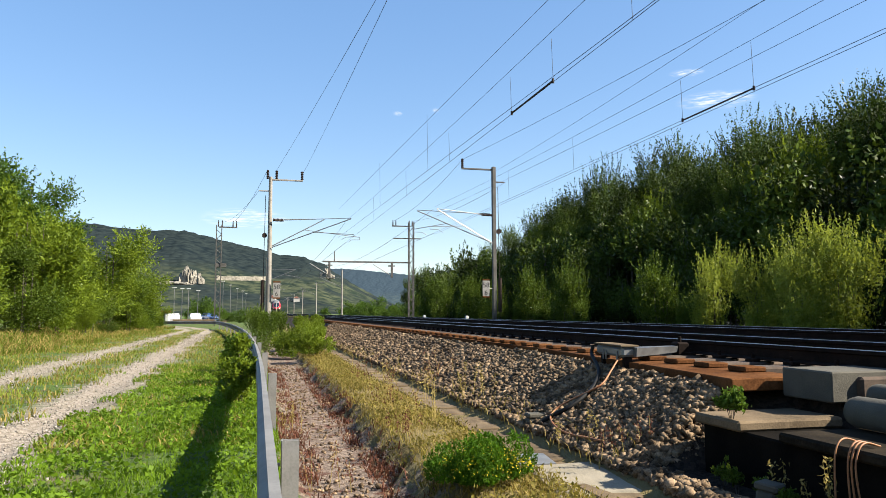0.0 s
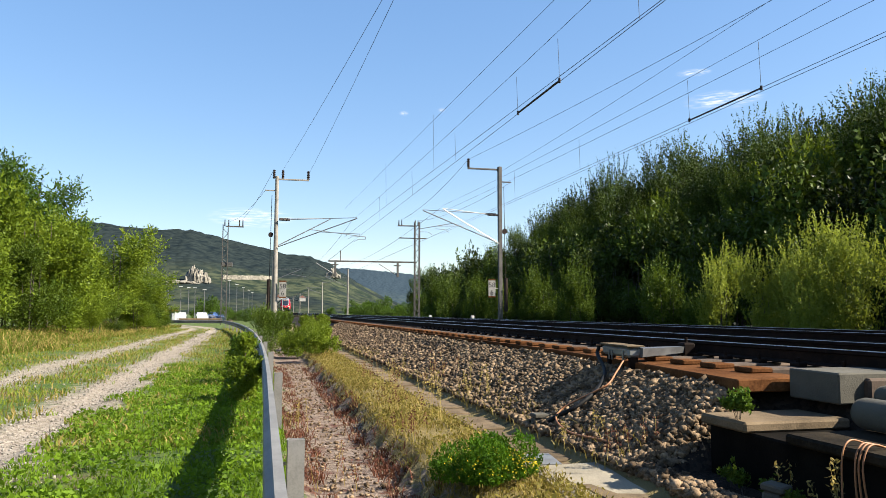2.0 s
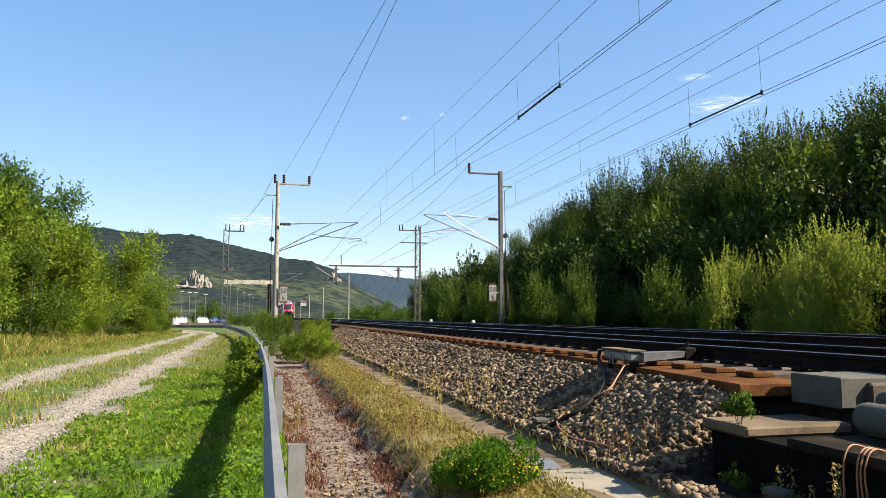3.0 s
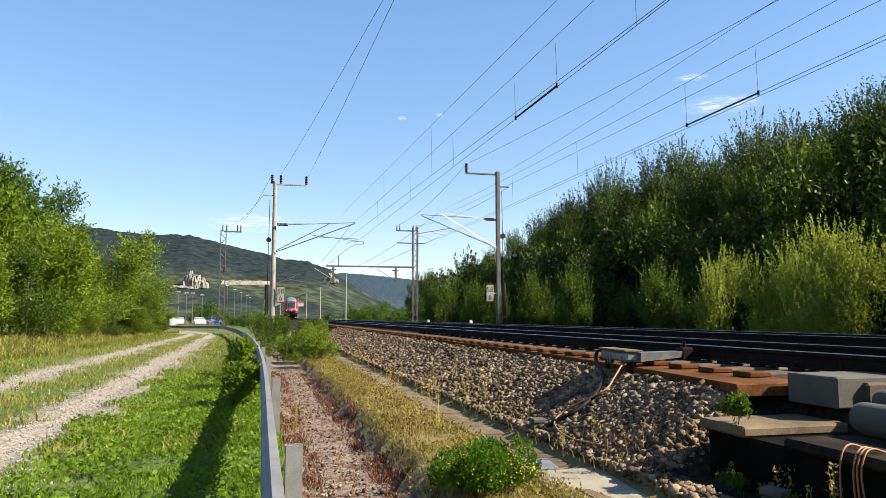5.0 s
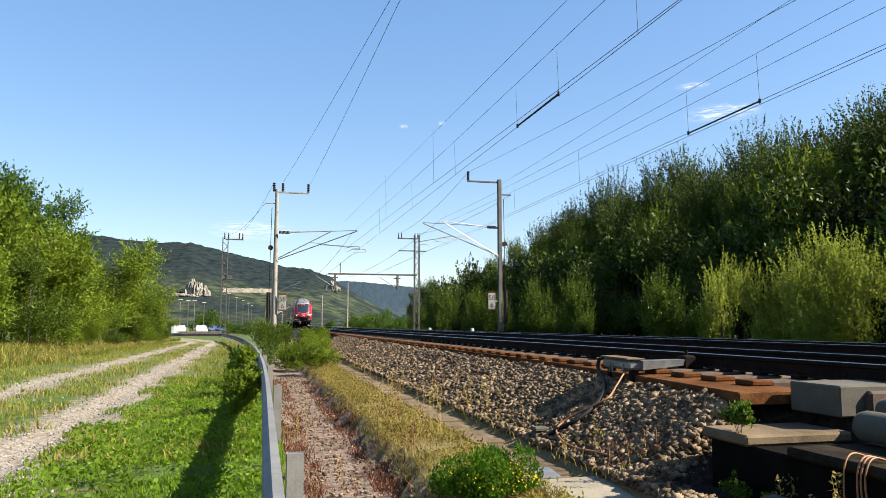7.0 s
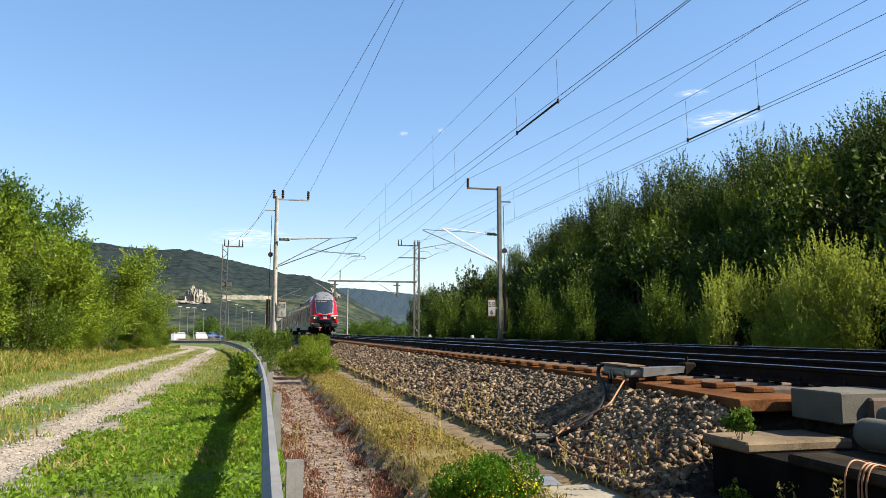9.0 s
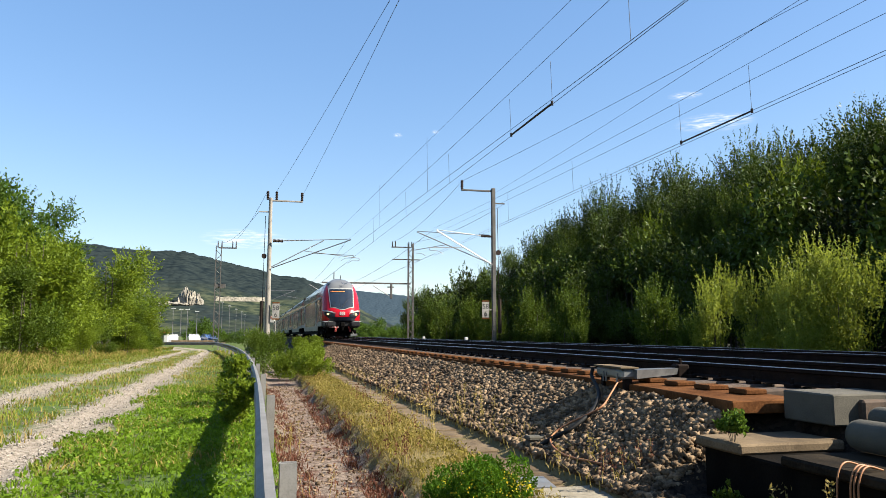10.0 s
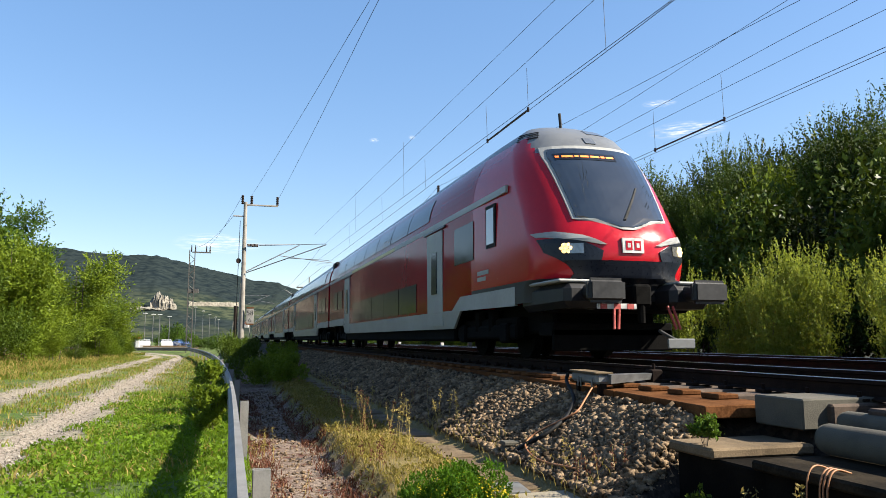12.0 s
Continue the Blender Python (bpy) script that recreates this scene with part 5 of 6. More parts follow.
    # coupler, snow plough, front underframe
    bm = bmesh.new()
    box(bm, -0.16, 0.16, -0.62, 0.5, 0.85, 1.2, 0.04)
    box(bm, -1.2, 1.2, -0.05, 0.6, 0.78, 1.25, 0.04)
    rod(bm, (0, -0.55, 0.6), (0, -0.55, 1.05), 0.06)
    part("coupler", bm, M_UNDER, c)
    bm = bmesh.new()
    box(bm, -1.10, 1.10, 0.30, 0.38, 0.16, 0.52, 0.02)
    box(bm, -1.10, 1.10, 0.30, 0.9, 0.40, 0.62, 0.02)
    part("rail_guard", bm, M_UNDER, c)
    bm = bmesh.new()
    box(bm, 0.62, 1.12, -0.30, -0.26, 0.20, 0.36, 0.015)
    rod(bm, (0.85, -0.27, 0.3), (0.85, 0.34, 0.5), 0.03)
    part("plough_plate", bm, M_TRAIN_GREY, c)
    # vents on the crown
    for k in range(4):
        nose_patch("vent_slot", [(4.03 + 0.05 * k, -1.02 + 0.03 * k, -0.80 + 0.03 * k), (4.055 + 0.05 * k, -1.02 + 0.03 * k, -0.80 + 0.03 * k)], M_BLACK, cab, 0.02, n=2)
    bm = bmesh.new()
    rod(bm, (0.1, 2.4, 4.5), (0.1, 2.45, 4.85), 0.03)
    part("aerial", bm, M_BLACK, c)
    roof_and_stripes(c, 1.6, L, (11.0, 19.0))
    undercarriage(c, 0.6, L)
    bm = bmesh.new()
    box(bm, -1.2, 1.2, L - 0.1, L + 0.35, 0.9, 4.2, 0.1)
    part("gangway", bm, M_BLACK, c, "black rubber gangway bellows")
    for s in (-1, 1):
        skirt(c, s, ((1.2, 0.92, 1.25), (4.35, 0.95, 1.25), (4.95, 0.58, 0.98), (20.8, 0.60, 0.98), (21.3, 0.95, 1.25), (L, 0.95, 1.25)))
        door(c, s, 6.4)
        door(c, s, 20.3)
        windows(c, s, 8.2, 18.9, 1.05, 1.8, 2.1, 0.06)
        windows(c, s, 7.0, 23.5, 3.28, 3.85, 2.4, 0.07)
        windows(c, s, 21.6, 24.6, 1.7, 2.5)
        bm = bmesh.new()
        side_box(bm, s, 3.45, 4.75, 1.95, 2.75, 0.014)
        part("window", bm, M_GLASS_SIDE, c)
        bm = bmesh.new()
        side_box(bm, s, 2.16, 2.68, 2.08, 2.9, 0.012)
        w = part("cab_window", bm, M_BLACK, c, "cab side window in a black rubber frame")
        bm = bmesh.new()
        side_box(bm, s, 2.22, 2.62, 2.15, 2.83, 0.018)
        part("cab_pane", bm, M_GLASS, w)
        bm = bmesh.new()
        for k, (a, b) in enumerate(((2.55, 3.2), (2.7, 3.2))):
            side_box(bm, s, a, b, 1.60 - 0.12 * k, 1.68 - 0.12 * k, 0.01)
        part("lettering_bar", bm, M_STRIPE, c)
    bogie(c, 3.4)
    bogie(c, 22.6)
    return c


# ---- distance ----
def hill_material(name="far_forest", haze=0.0):
    m, nt, nodes, links, bsdf = nodes_of(name)
    at = place_of(nt)
    sep = nodes.new("ShaderNodeSeparateXYZ")
    links.new(at, sep.inputs[0])
    n1, n2, n3 = noise_node(nt, at, 0.008, 4.0), noise_node(nt, at, 0.07, 4.0), noise_node(nt, at, 0.3, 3.0)
    crowns = nodes.new("ShaderNodeTexVoronoi")
    crowns.inputs["Scale"].default_value = 0.11
    links.new(at, crowns.inputs["Vector"])
    # darker towards crown edges: shade between trees put into the colour
    tone = math_node(nt, "ADD", math_node(nt, "MULTIPLY", n2, 0.5), math_node(nt, "MULTIPLY", crowns.outputs["Distance"], 0.35))
    col = mix_node(nt, ramp_node(nt, tone, 0.30, 0.62), (0.019, 0.026, 0.026), (0.009, 0.014, 0.017))
    meadow = mix_node(nt, ramp_node(nt, n2, 0.4, 0.6), (0.016, 0.024, 0.019), (0.050, 0.058, 0.036))
    low = math_node(nt, "MULTIPLY", ramp_node(nt, sep.outputs[2], 62.0, 30.0), ramp_node(nt, n1, 0.42, 0.56))
    col = mix_node(nt, low, col, meadow)
    # distance haze put into the base colour as a blue tint
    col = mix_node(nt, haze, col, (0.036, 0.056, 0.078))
    links.new(col, bsdf.inputs["Base Color"])
    bsdf.inputs["Roughness"].default_value = 1.0
    bsdf.inputs["Specular IOR Level"].default_value = 0.0
    links.new(bump_node(nt, crowns.outputs["Distance"], 0.6, -2.5), bsdf.inputs["Normal"])
    return m


def hill_base(x, y):
    """Height of the near ridge without its small bumps."""
    r, a = math.hypot(x, y), math.degrees(math.atan2(x, y))
    top = float(np.interp(a, [p[0] for p in RIDGE], [p[1] for p in RIDGE]))
    u = (r - 520) / 830
    return GROUND - 0.6 + float(step(0.0, 0.8, u)) * top * 1184


RIDGE = ((-60, 0.09), (-30, 0.118), (-17, 0.113), (-11.8, 0.109), (-8.4, 0.1035), (-5.3, 0.104), (-2.5, 0.0925), (-0.4, 0.084), (1.7, 0.0755), (3.4, 0.072), (5.0, 0.063), (5.7, 0.054), (7.0, 0.040), (9.0, 0.022), (12.0, 0.0))


def build_hills():
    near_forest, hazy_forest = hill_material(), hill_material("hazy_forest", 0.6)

    def ridge(name, az0, az1, r0, r1, prof, label, seed, mat):
        na, nr = 420, 40
        az = np.radians(np.linspace(az0, az1, na))
        rr = np.linspace(r0, r1, nr)
        top = np.interp(np.degrees(az), [p[0] for p in prof], [p[1] for p in prof])
        vs = []
        for j, r in enumerate(rr):
            u = j / (nr - 1)
            f = float(step(0.0, 0.8, u)) if u < 0.8 else 1.0
            for i, a in enumerate(az):
                x, y = r * math.sin(a), r * math.cos(a)
                h = f * top[i] * (r0 + 0.8 * (r1 - r0))
                h += f * (noise.noise((x * 0.006, y * 0.006, seed)) * 4 * min(1, u * 2) * (1 - u * 0.6) + noise.noise((x * 0.05, y * 0.05, seed)) * 2.6 + noise.noise((x * 0.13, y * 0.13, seed + 4)) * 2.0)
                vs.append((x, y, GROUND - 0.6 + max(h, -0.4)))
        fs = [(j * na + i, j * na + i + 1, (j + 1) * na + i + 1, (j + 1) * na + i) for j in range(nr - 1) for i in range(na - 1)]
        ob = link(name, mesh_of(name, vs, fs, [mat], smooth=True))
        tagged(ob, label, "hill", kind="structure")
    # degrees from the track's direction, slope of the skyline seen from the lane
    ridge("hill_range", -60, 12, 520, 1350, RIDGE, "long wooded ridge above the valley", 1.0, near_forest)
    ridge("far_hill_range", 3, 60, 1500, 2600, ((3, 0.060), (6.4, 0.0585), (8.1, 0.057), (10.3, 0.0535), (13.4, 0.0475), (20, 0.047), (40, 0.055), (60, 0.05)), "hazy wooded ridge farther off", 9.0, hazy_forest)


build_stones()
build_woods()
build_left_bushes()
build_grass()
build_hills()
CONTROL = build_control_car()
COACH = build_coach("red double-deck coach with pale doors and dark windows")
CARS = [(CONTROL, 0.0)]
for i in range(5):
    CARS.append((COACH if i == 0 else copy_thing(COACH, Matrix.Identity(4)), 26.25 + 26.4 * i))


# ---- trackside things near the camera ----
def curve_pts(pts, n=10):
    """A smooth line through points."""
    out = []
    p = [Vector(q) for q in pts]
    p = [p[0] * 2 - p[1]] + p + [p[-1] * 2 - p[-2]]
    for i in range(1, len(p) - 2):
        for k in range(n):
            t = k / n
            a, b, c, d = p[i - 1], p[i], p[i + 1], p[i + 2]
            out.append(0.5 * ((2 * b) + (c - a) * t + (2 * a - 5 * b + 4 * c - d) * t * t + (3 * b - a - 3 * c + d) * t ** 3))
    out.append(p[-2])
    return out


def solid(name, bm, mat, label, category, m=None, group=""):
    me = bpy.data.meshes.new(name)
    bmesh.ops.recalc_face_normals(bm, faces=bm.faces)
    bm.to_mesh(me)
    bm.free()
    me.materials.append(mat)
    ob = link(name, me, m=m)
    return tagged(ob, label, category, group)


def build_trackside():
    # cable chamber with two concrete covers
    ch = thing("cable_chamber", "concrete cable chamber with heavy covers beside the track", "cable chamber")
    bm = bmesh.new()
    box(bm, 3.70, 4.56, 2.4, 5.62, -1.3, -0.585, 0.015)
    part("chamber_wall", bm, M_CONCRETE_SHADE, ch, "concrete wall with its shade painted near-black")
    bm = bmesh.new()
    box(bm, 3.64, 4.62, 5.06, 5.66, -0.585, -0.50, 0.018)
    part("cover", bm, M_CONCRETE_TAN, ch, "tan weathered concrete cover")
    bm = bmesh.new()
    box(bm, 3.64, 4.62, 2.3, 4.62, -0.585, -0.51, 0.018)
    part("cover", bm, M_COVER_SHADE, ch, "concrete cover with its shade painted dark")
    # concrete block and the conduits beside it
    bm = bmesh.new()
    box(bm, 4.58, 5.36, 5.13, 5.72, -0.40, -0.145, 0.012)
    solid("concrete_block", bm, M_CONCRETE, "square grey concrete block beside the rail", "concrete block")
    for x, y0, z, r in ((4.30, 4.60, -0.385, 0.115), (4.86, 4.98, -0.33, 0.10)):
        pts = [(x, y0 - 3.0, z), (x, y0 - 0.04, z), (x, y0, z)]
        vs, fs = tube_data(pts, r, 28)
        n = 28
        cap = [len(vs) - n + k for k in range(n)]
        # rounded end
        for k, i in enumerate(cap):
            v = vs[i] - Vector((x, y0, z))
            vs[i] = Vector((x, y0, z)) + v * 0.9
        fs.append(tuple(reversed(cap)))
        o = link("conduit", mesh_of("conduit", vs, fs, [M_CONCRETE], smooth=True))
        tagged(o, "thick grey concrete conduit along the track", "conduit", "conduits")
    # orange wires hanging over the cover's edge
    for k, y in enumerate((4.06, 3.95, 3.92, 3.885)):
        pts = curve_pts([(3.84, y + 0.03, -0.50), (3.70, y, -0.468), (3.62, y - 0.02, -0.52), (3.59, y - 0.03, -0.66), (3.56 + 0.02 * k, y - 0.06, -1.0)], 5)
        tagged(tube("wire_tail", pts, 0.0065, M_CABLE, sides=6), "orange cable tail hanging over the concrete cover", "cable", "cable tails")
    # rail sensor box with its arm
    s = thing("rail_sensor", "grey metal rail sensor box on a bracket beside the rail", "rail sensor", pose(4.36, 8.4, 0, 0, 0, -6))
    bm = bmesh.new()
    box(bm, -0.09, 0.10, -0.36, 0.52, -0.19, -0.065, 0.03)
    part("housing", bm, M_GREYBOX, s)
    bm = bmesh.new()
    box(bm, -0.11, 0.115, -0.38, 0.54, -0.065, -0.045, 0.004)
    part("housing_lid", bm, M_CONCRETE_TAN, s, "weathered flat lid")
    bm = bmesh.new()
    v = [bm.verts.new(p) for p in ((0.06, -0.44, -0.18), (0.06, -0.18, -0.18), (0.80, 0.10, -0.15), (0.80, -0.02, -0.15), (0.06, -0.46, -0.075), (0.06, -0.16, -0.075), (0.80, 0.12, -0.075), (0.80, -0.04, -0.075))]
    for q in ((0, 1, 2, 3), (4, 5, 6, 7), (0, 1, 5, 4), (1, 2, 6, 5), (2, 3, 7, 6), (3, 0, 4, 7)):
        bm.faces.new([v[k] for k in q])
    part("sensor_arm", bm, M_TUBE, s, "pale metal arm to the rail")
    bm = bmesh.new()
    box(bm, 0.76, 0.92, -0.06, 0.14, -0.2, -0.03, 0.02)
    rod(bm, (0.84, 0.04, -0.03), (0.84, 0.04, 0.04), 0.02)
    part("rail_clamp", bm, M_RAIL_SIDE, s)
    for y in (0.24, 0.14, -0.22):
        bm = bmesh.new()
        box(bm, -0.105, -0.09, y - 0.014, y + 0.014, -0.24, -0.12, 0.003)
        part("lug", bm, M_TUBE, s)
    for y in (-0.3, 0.42):
        bm = bmesh.new()
        box(bm, -0.05, 0.05, y - 0.04, y + 0.04, -0.36, -0.18, 0.01)
        part("foot", bm, M_RAIL_SIDE, s)
    tagged(tube("sensor_cable", curve_pts([(4.28, 8.93, -0.10), (4.24, 8.88, -0.2), (4.08, 8.36, -0.36), (3.82, 7.96, -0.50), (3.64, 7.84, -0.60), (3.44, 7.82, -0.72), (3.28, 7.95, -0.83), (3.19, 8.05, -0.92)], 8), 0.024, M_BLACK, sides=8), "black cable sagging down the ballast from the sensor", "cable")
    tagged(tube("orange_cable", curve_pts([(4.45, 8.2, -0.2), (4.25, 8.13, -0.2), (4.05, 7.97, -0.33), (3.84, 7.78, -0.46), (3.68, 7.84, -0.56), (3.52, 7.96, -0.66), (3.37, 8.02, -0.76), (3.25, 7.91, -0.84), (3.17, 7.55, -0.89), (3.15, 7.14, -0.9), (3.2, 6.7, -0.88), (3.26, 6.35, -0.88)], 8), 0.011, M_CABLE, sides=8), "thin orange cable lying across the ballast", "cable")
    # marker stones at the foot of the ballast
    for k, (x, y, z, w) in enumerate(((3.2, 8.3, -1.05, 0.085), (3.5, 6.55, -1.05, 0.10), (3.4, 4.45, -1.06, 0.075))):
        bm = bmesh.new()
        box(bm, -w, w, -w * 0.9, w * 0.9, 0, 0.16 + 0.02 * k, 0.02)
        box(bm, -w * 1.12, w * 1.12, -w * 1.05, w * 1.05, 0.16 + 0.02 * k, 0.21 + 0.02 * k, 0.012)
        solid("marker_stone", bm, M_CONCRETE, "small capped concrete marker in the ballast", "marker stone", pose(x, y, z, 3 * k, 2, 14 * k), "marker stones")
    # slab across the trough
    bm = bmesh.new()
    box(bm, -0.36, 0.34, -0.62, 0.46, -0.05, 0.02, 0.012)
    solid("concrete_slab", bm, M_SLAB, "pale concrete slab laid on the cable trough", "slab", pose(2.72, 6.0, -1.07, 1, -2, -6))
    bm = bmesh.new()
    box(bm, -0.2, 0.2, -0.25, 0.25, 0, 0.012)
    solid("metal_sheet", bm, M_GREYBOX, "worn grey metal sheet beside the slab", "metal sheet", pose(2.55, 6.75, -1.055, 0, 0, -8))
    # small white posts beyond the second track
    for x, y in ((14.0, 62.0), (14.0, 48.8)):
        bm = bmesh.new()
        box(bm, -0.11, 0.11, -0.1, 0.1, -0.7, 0.12, 0.03)
        solid("track_marker", bm, M_WHITE, "short white marker post beyond the tracks", "marker post", pose(x, y, 0), "marker posts")


# ---- small plants ----
def plant(name, label, category, x, y, height, radius, mat, shoots, per, leaf, seed, upright=0.7, z=None, inner=100, group=""):
    t = thing(name, label, category, pose(x, y, float(ground_z(x, y)) if z is None else z), group)
    q, lobes = crown_leaves(seed, height, radius, 0.05 * height, shoots, per, leaf, upright, inner)
    link("foliage", quads_mesh("foliage", q, mat), t)
    bm = bmesh.new()
    for k in range(5):
        rod(bm, (0, 0, -0.05), tuple(Vector(lobes[k]) * 0.9), 0.012 * height, 0.004 * height, 5)
    part("stem", bm, M_BARK, t)
    return t


def stalks(name, label, x, y, spread, n, height, mat, head_mat, seed):
    """Tall seeding weeds: thin stems with small heads."""
    rng = np.random.default_rng(seed)
    t = thing(name, label, "weed", pose(x, y, float(ground_z(x, y))), "tall weeds")
    quads, heads = [], []
    for i in range(n):
        bx, by = rng.normal(0, spread, 2)
        h = height * (0.6 + 0.5 * rng.random())
        lx, ly = rng.normal(0, 0.12, 2) * h
        a, b = np.array([bx, by, -0.03]), np.array([bx + lx, by + ly, h])
        w = np.array([0.003, 0.001, 0])
        quads.append([a - w, a + w, b + w * 0.5, b - w * 0.5])
        k = 30
        tt = 0.35 + 0.65 * rng.random(k)
        c = a + (b - a) * tt[:, None] + rng.normal(0, 0.018, (k, 3))
        heads.append(leaf_quads(rng, c, unit(rng.normal(size=(k, 3)) + np.array([0, 0, 0.6])), 0.035, 0.014))
    tagged(link("stem", quads_mesh("stem", np.array(quads), mat), t), kind="stuff")
    tagged(link("seed_head", quads_mesh("seed_head", np.concatenate(heads), head_mat), t), kind="stuff")


def build_small_plants():
    plant("yellow_flower_clump", "green feathery clump with small yellow flowers", "plant", 1.86, 5.95, 0.34, 0.44, M_CLUMP, 2200, 9, 0.026, 5, 0.9, inner=6000)
    rng = np.random.default_rng(2)
    r, a = 0.40 * np.sqrt(rng.random(420)), 6.283 * rng.random(420)
    c = np.stack([1.86 + r * np.cos(a), 5.95 + r * np.sin(a), -0.775 - 0.85 * r * r + rng.normal(0, 0.025, 420)], 1)
    tagged(link("yellow_flowers", quads_mesh("yellow_flowers", leaf_quads(rng, c, unit(rng.normal(size=(420, 3))), 0.014, 0.018), M_YELLOW)), "small yellow flowers on the green clump", "flowers", kind="stuff")
    plant("shrub_seedling", "small dark green seedling on the concrete cover", "plant", 3.70, 5.22, 0.32, 0.11, M_LEAF, 150, 9, 0.038, 8, 0.6, z=-0.51, inner=120)
    for k, (x, y, h) in enumerate(((3.52, 5.1, 0.26), (3.5, 4.9, 0.2), (3.45, 4.3, 0.22), (3.45, 4.6, 0.2), (3.5, 3.75, 0.26))):
        plant("wall_weed", "green weed growing at the chamber wall", "plant", x, y, h, 0.08, M_LEAF_YOUNG, 26, 8, 0.04, 30 + k, 0.8, inner=30, group="weeds at the chamber")
    plant("guard_rail_bush", "leafy green bush growing at the guard rail", "bush", -0.30, 16.5, 1.15, 0.38, M_LEAF_BRIGHT, 170, 10, 0.09, 11, 0.5, inner=700, group="bushes at the guard rail")
    plant("guard_rail_bush", "leafy green bush growing at the guard rail", "bush", -0.25, 13.2, 0.85, 0.36, M_LEAF_BRIGHT, 150, 10, 0.08, 12, 0.4, inner=600, group="bushes at the guard rail")
    plant("guard_rail_bush", "leafy green bush growing at the guard rail", "bush", -0.55, 20.0, 1.2, 0.4, M_LEAF, 150, 10, 0.09, 13, 0.5, inner=600, group="bushes at the guard rail")
    for k, (x, y, h, r, m) in enumerate(((0.35, 30.0, 2.1, 0.8, M_LEAF), (1.3, 27.5, 1.15, 0.75, M_LEAF_YOUNG), (1.9, 25.0, 0.95, 0.65, M_LEAF_YOUNG), (0.9, 34.0, 1.7, 0.8, M_LEAF), (2.0, 33.0, 1.3, 0.7, M_LEAF_YOUNG), (2.6, 38.0, 1.2, 0.7, M_LEAF), (0.0, 40.0, 1.6, 0.9, M_LEAF), (3.3, 44.0, 1.1, 0.7, M_LEAF))):
        plant("strip_bush", "green bush grown over the end of the gravel strip", "bush", x, y, h, r, M_LEAF_BRIGHT if k % 3 else M_LEAF_YOUNG, 460, 11, 0.07, 50 + k, 0.7, inner=1600, group="bushes on the gravel strip")
    for k, (x, y, n, h) in enumerate(((1.9, 10.5, 9, 0.75), (2.25, 9.4, 8, 0.7), (1.75, 8.2, 7, 0.5), (2.2, 12.5, 9, 0.7), (2.0, 15, 9, 0.7), (3.25, 10.8, 7, 0.6), (3.2, 13.5, 7, 0.6), (3.3, 7.0, 4, 0.3), (3.3, 6.0, 5, 0.3), (0.55, 10.8, 6, 0.45), (0.75, 7.2, 6, 0.4))):
        stalks("tall_weed", "dry tall weed with seed heads", x, y, 0.16, n, h, M_DRY, M_DRY if k % 2 else M_RUSSET, 70 + k)
    for k, (x, y) in enumerate(((3.55, 4.12), (3.52, 3.95), (3.55, 4.5))):
        stalks("spike_weed", "pale flower spike in front of the chamber", x, y, 0.02, 2, 0.42, M_DRY, M_DRY, 90 + k)


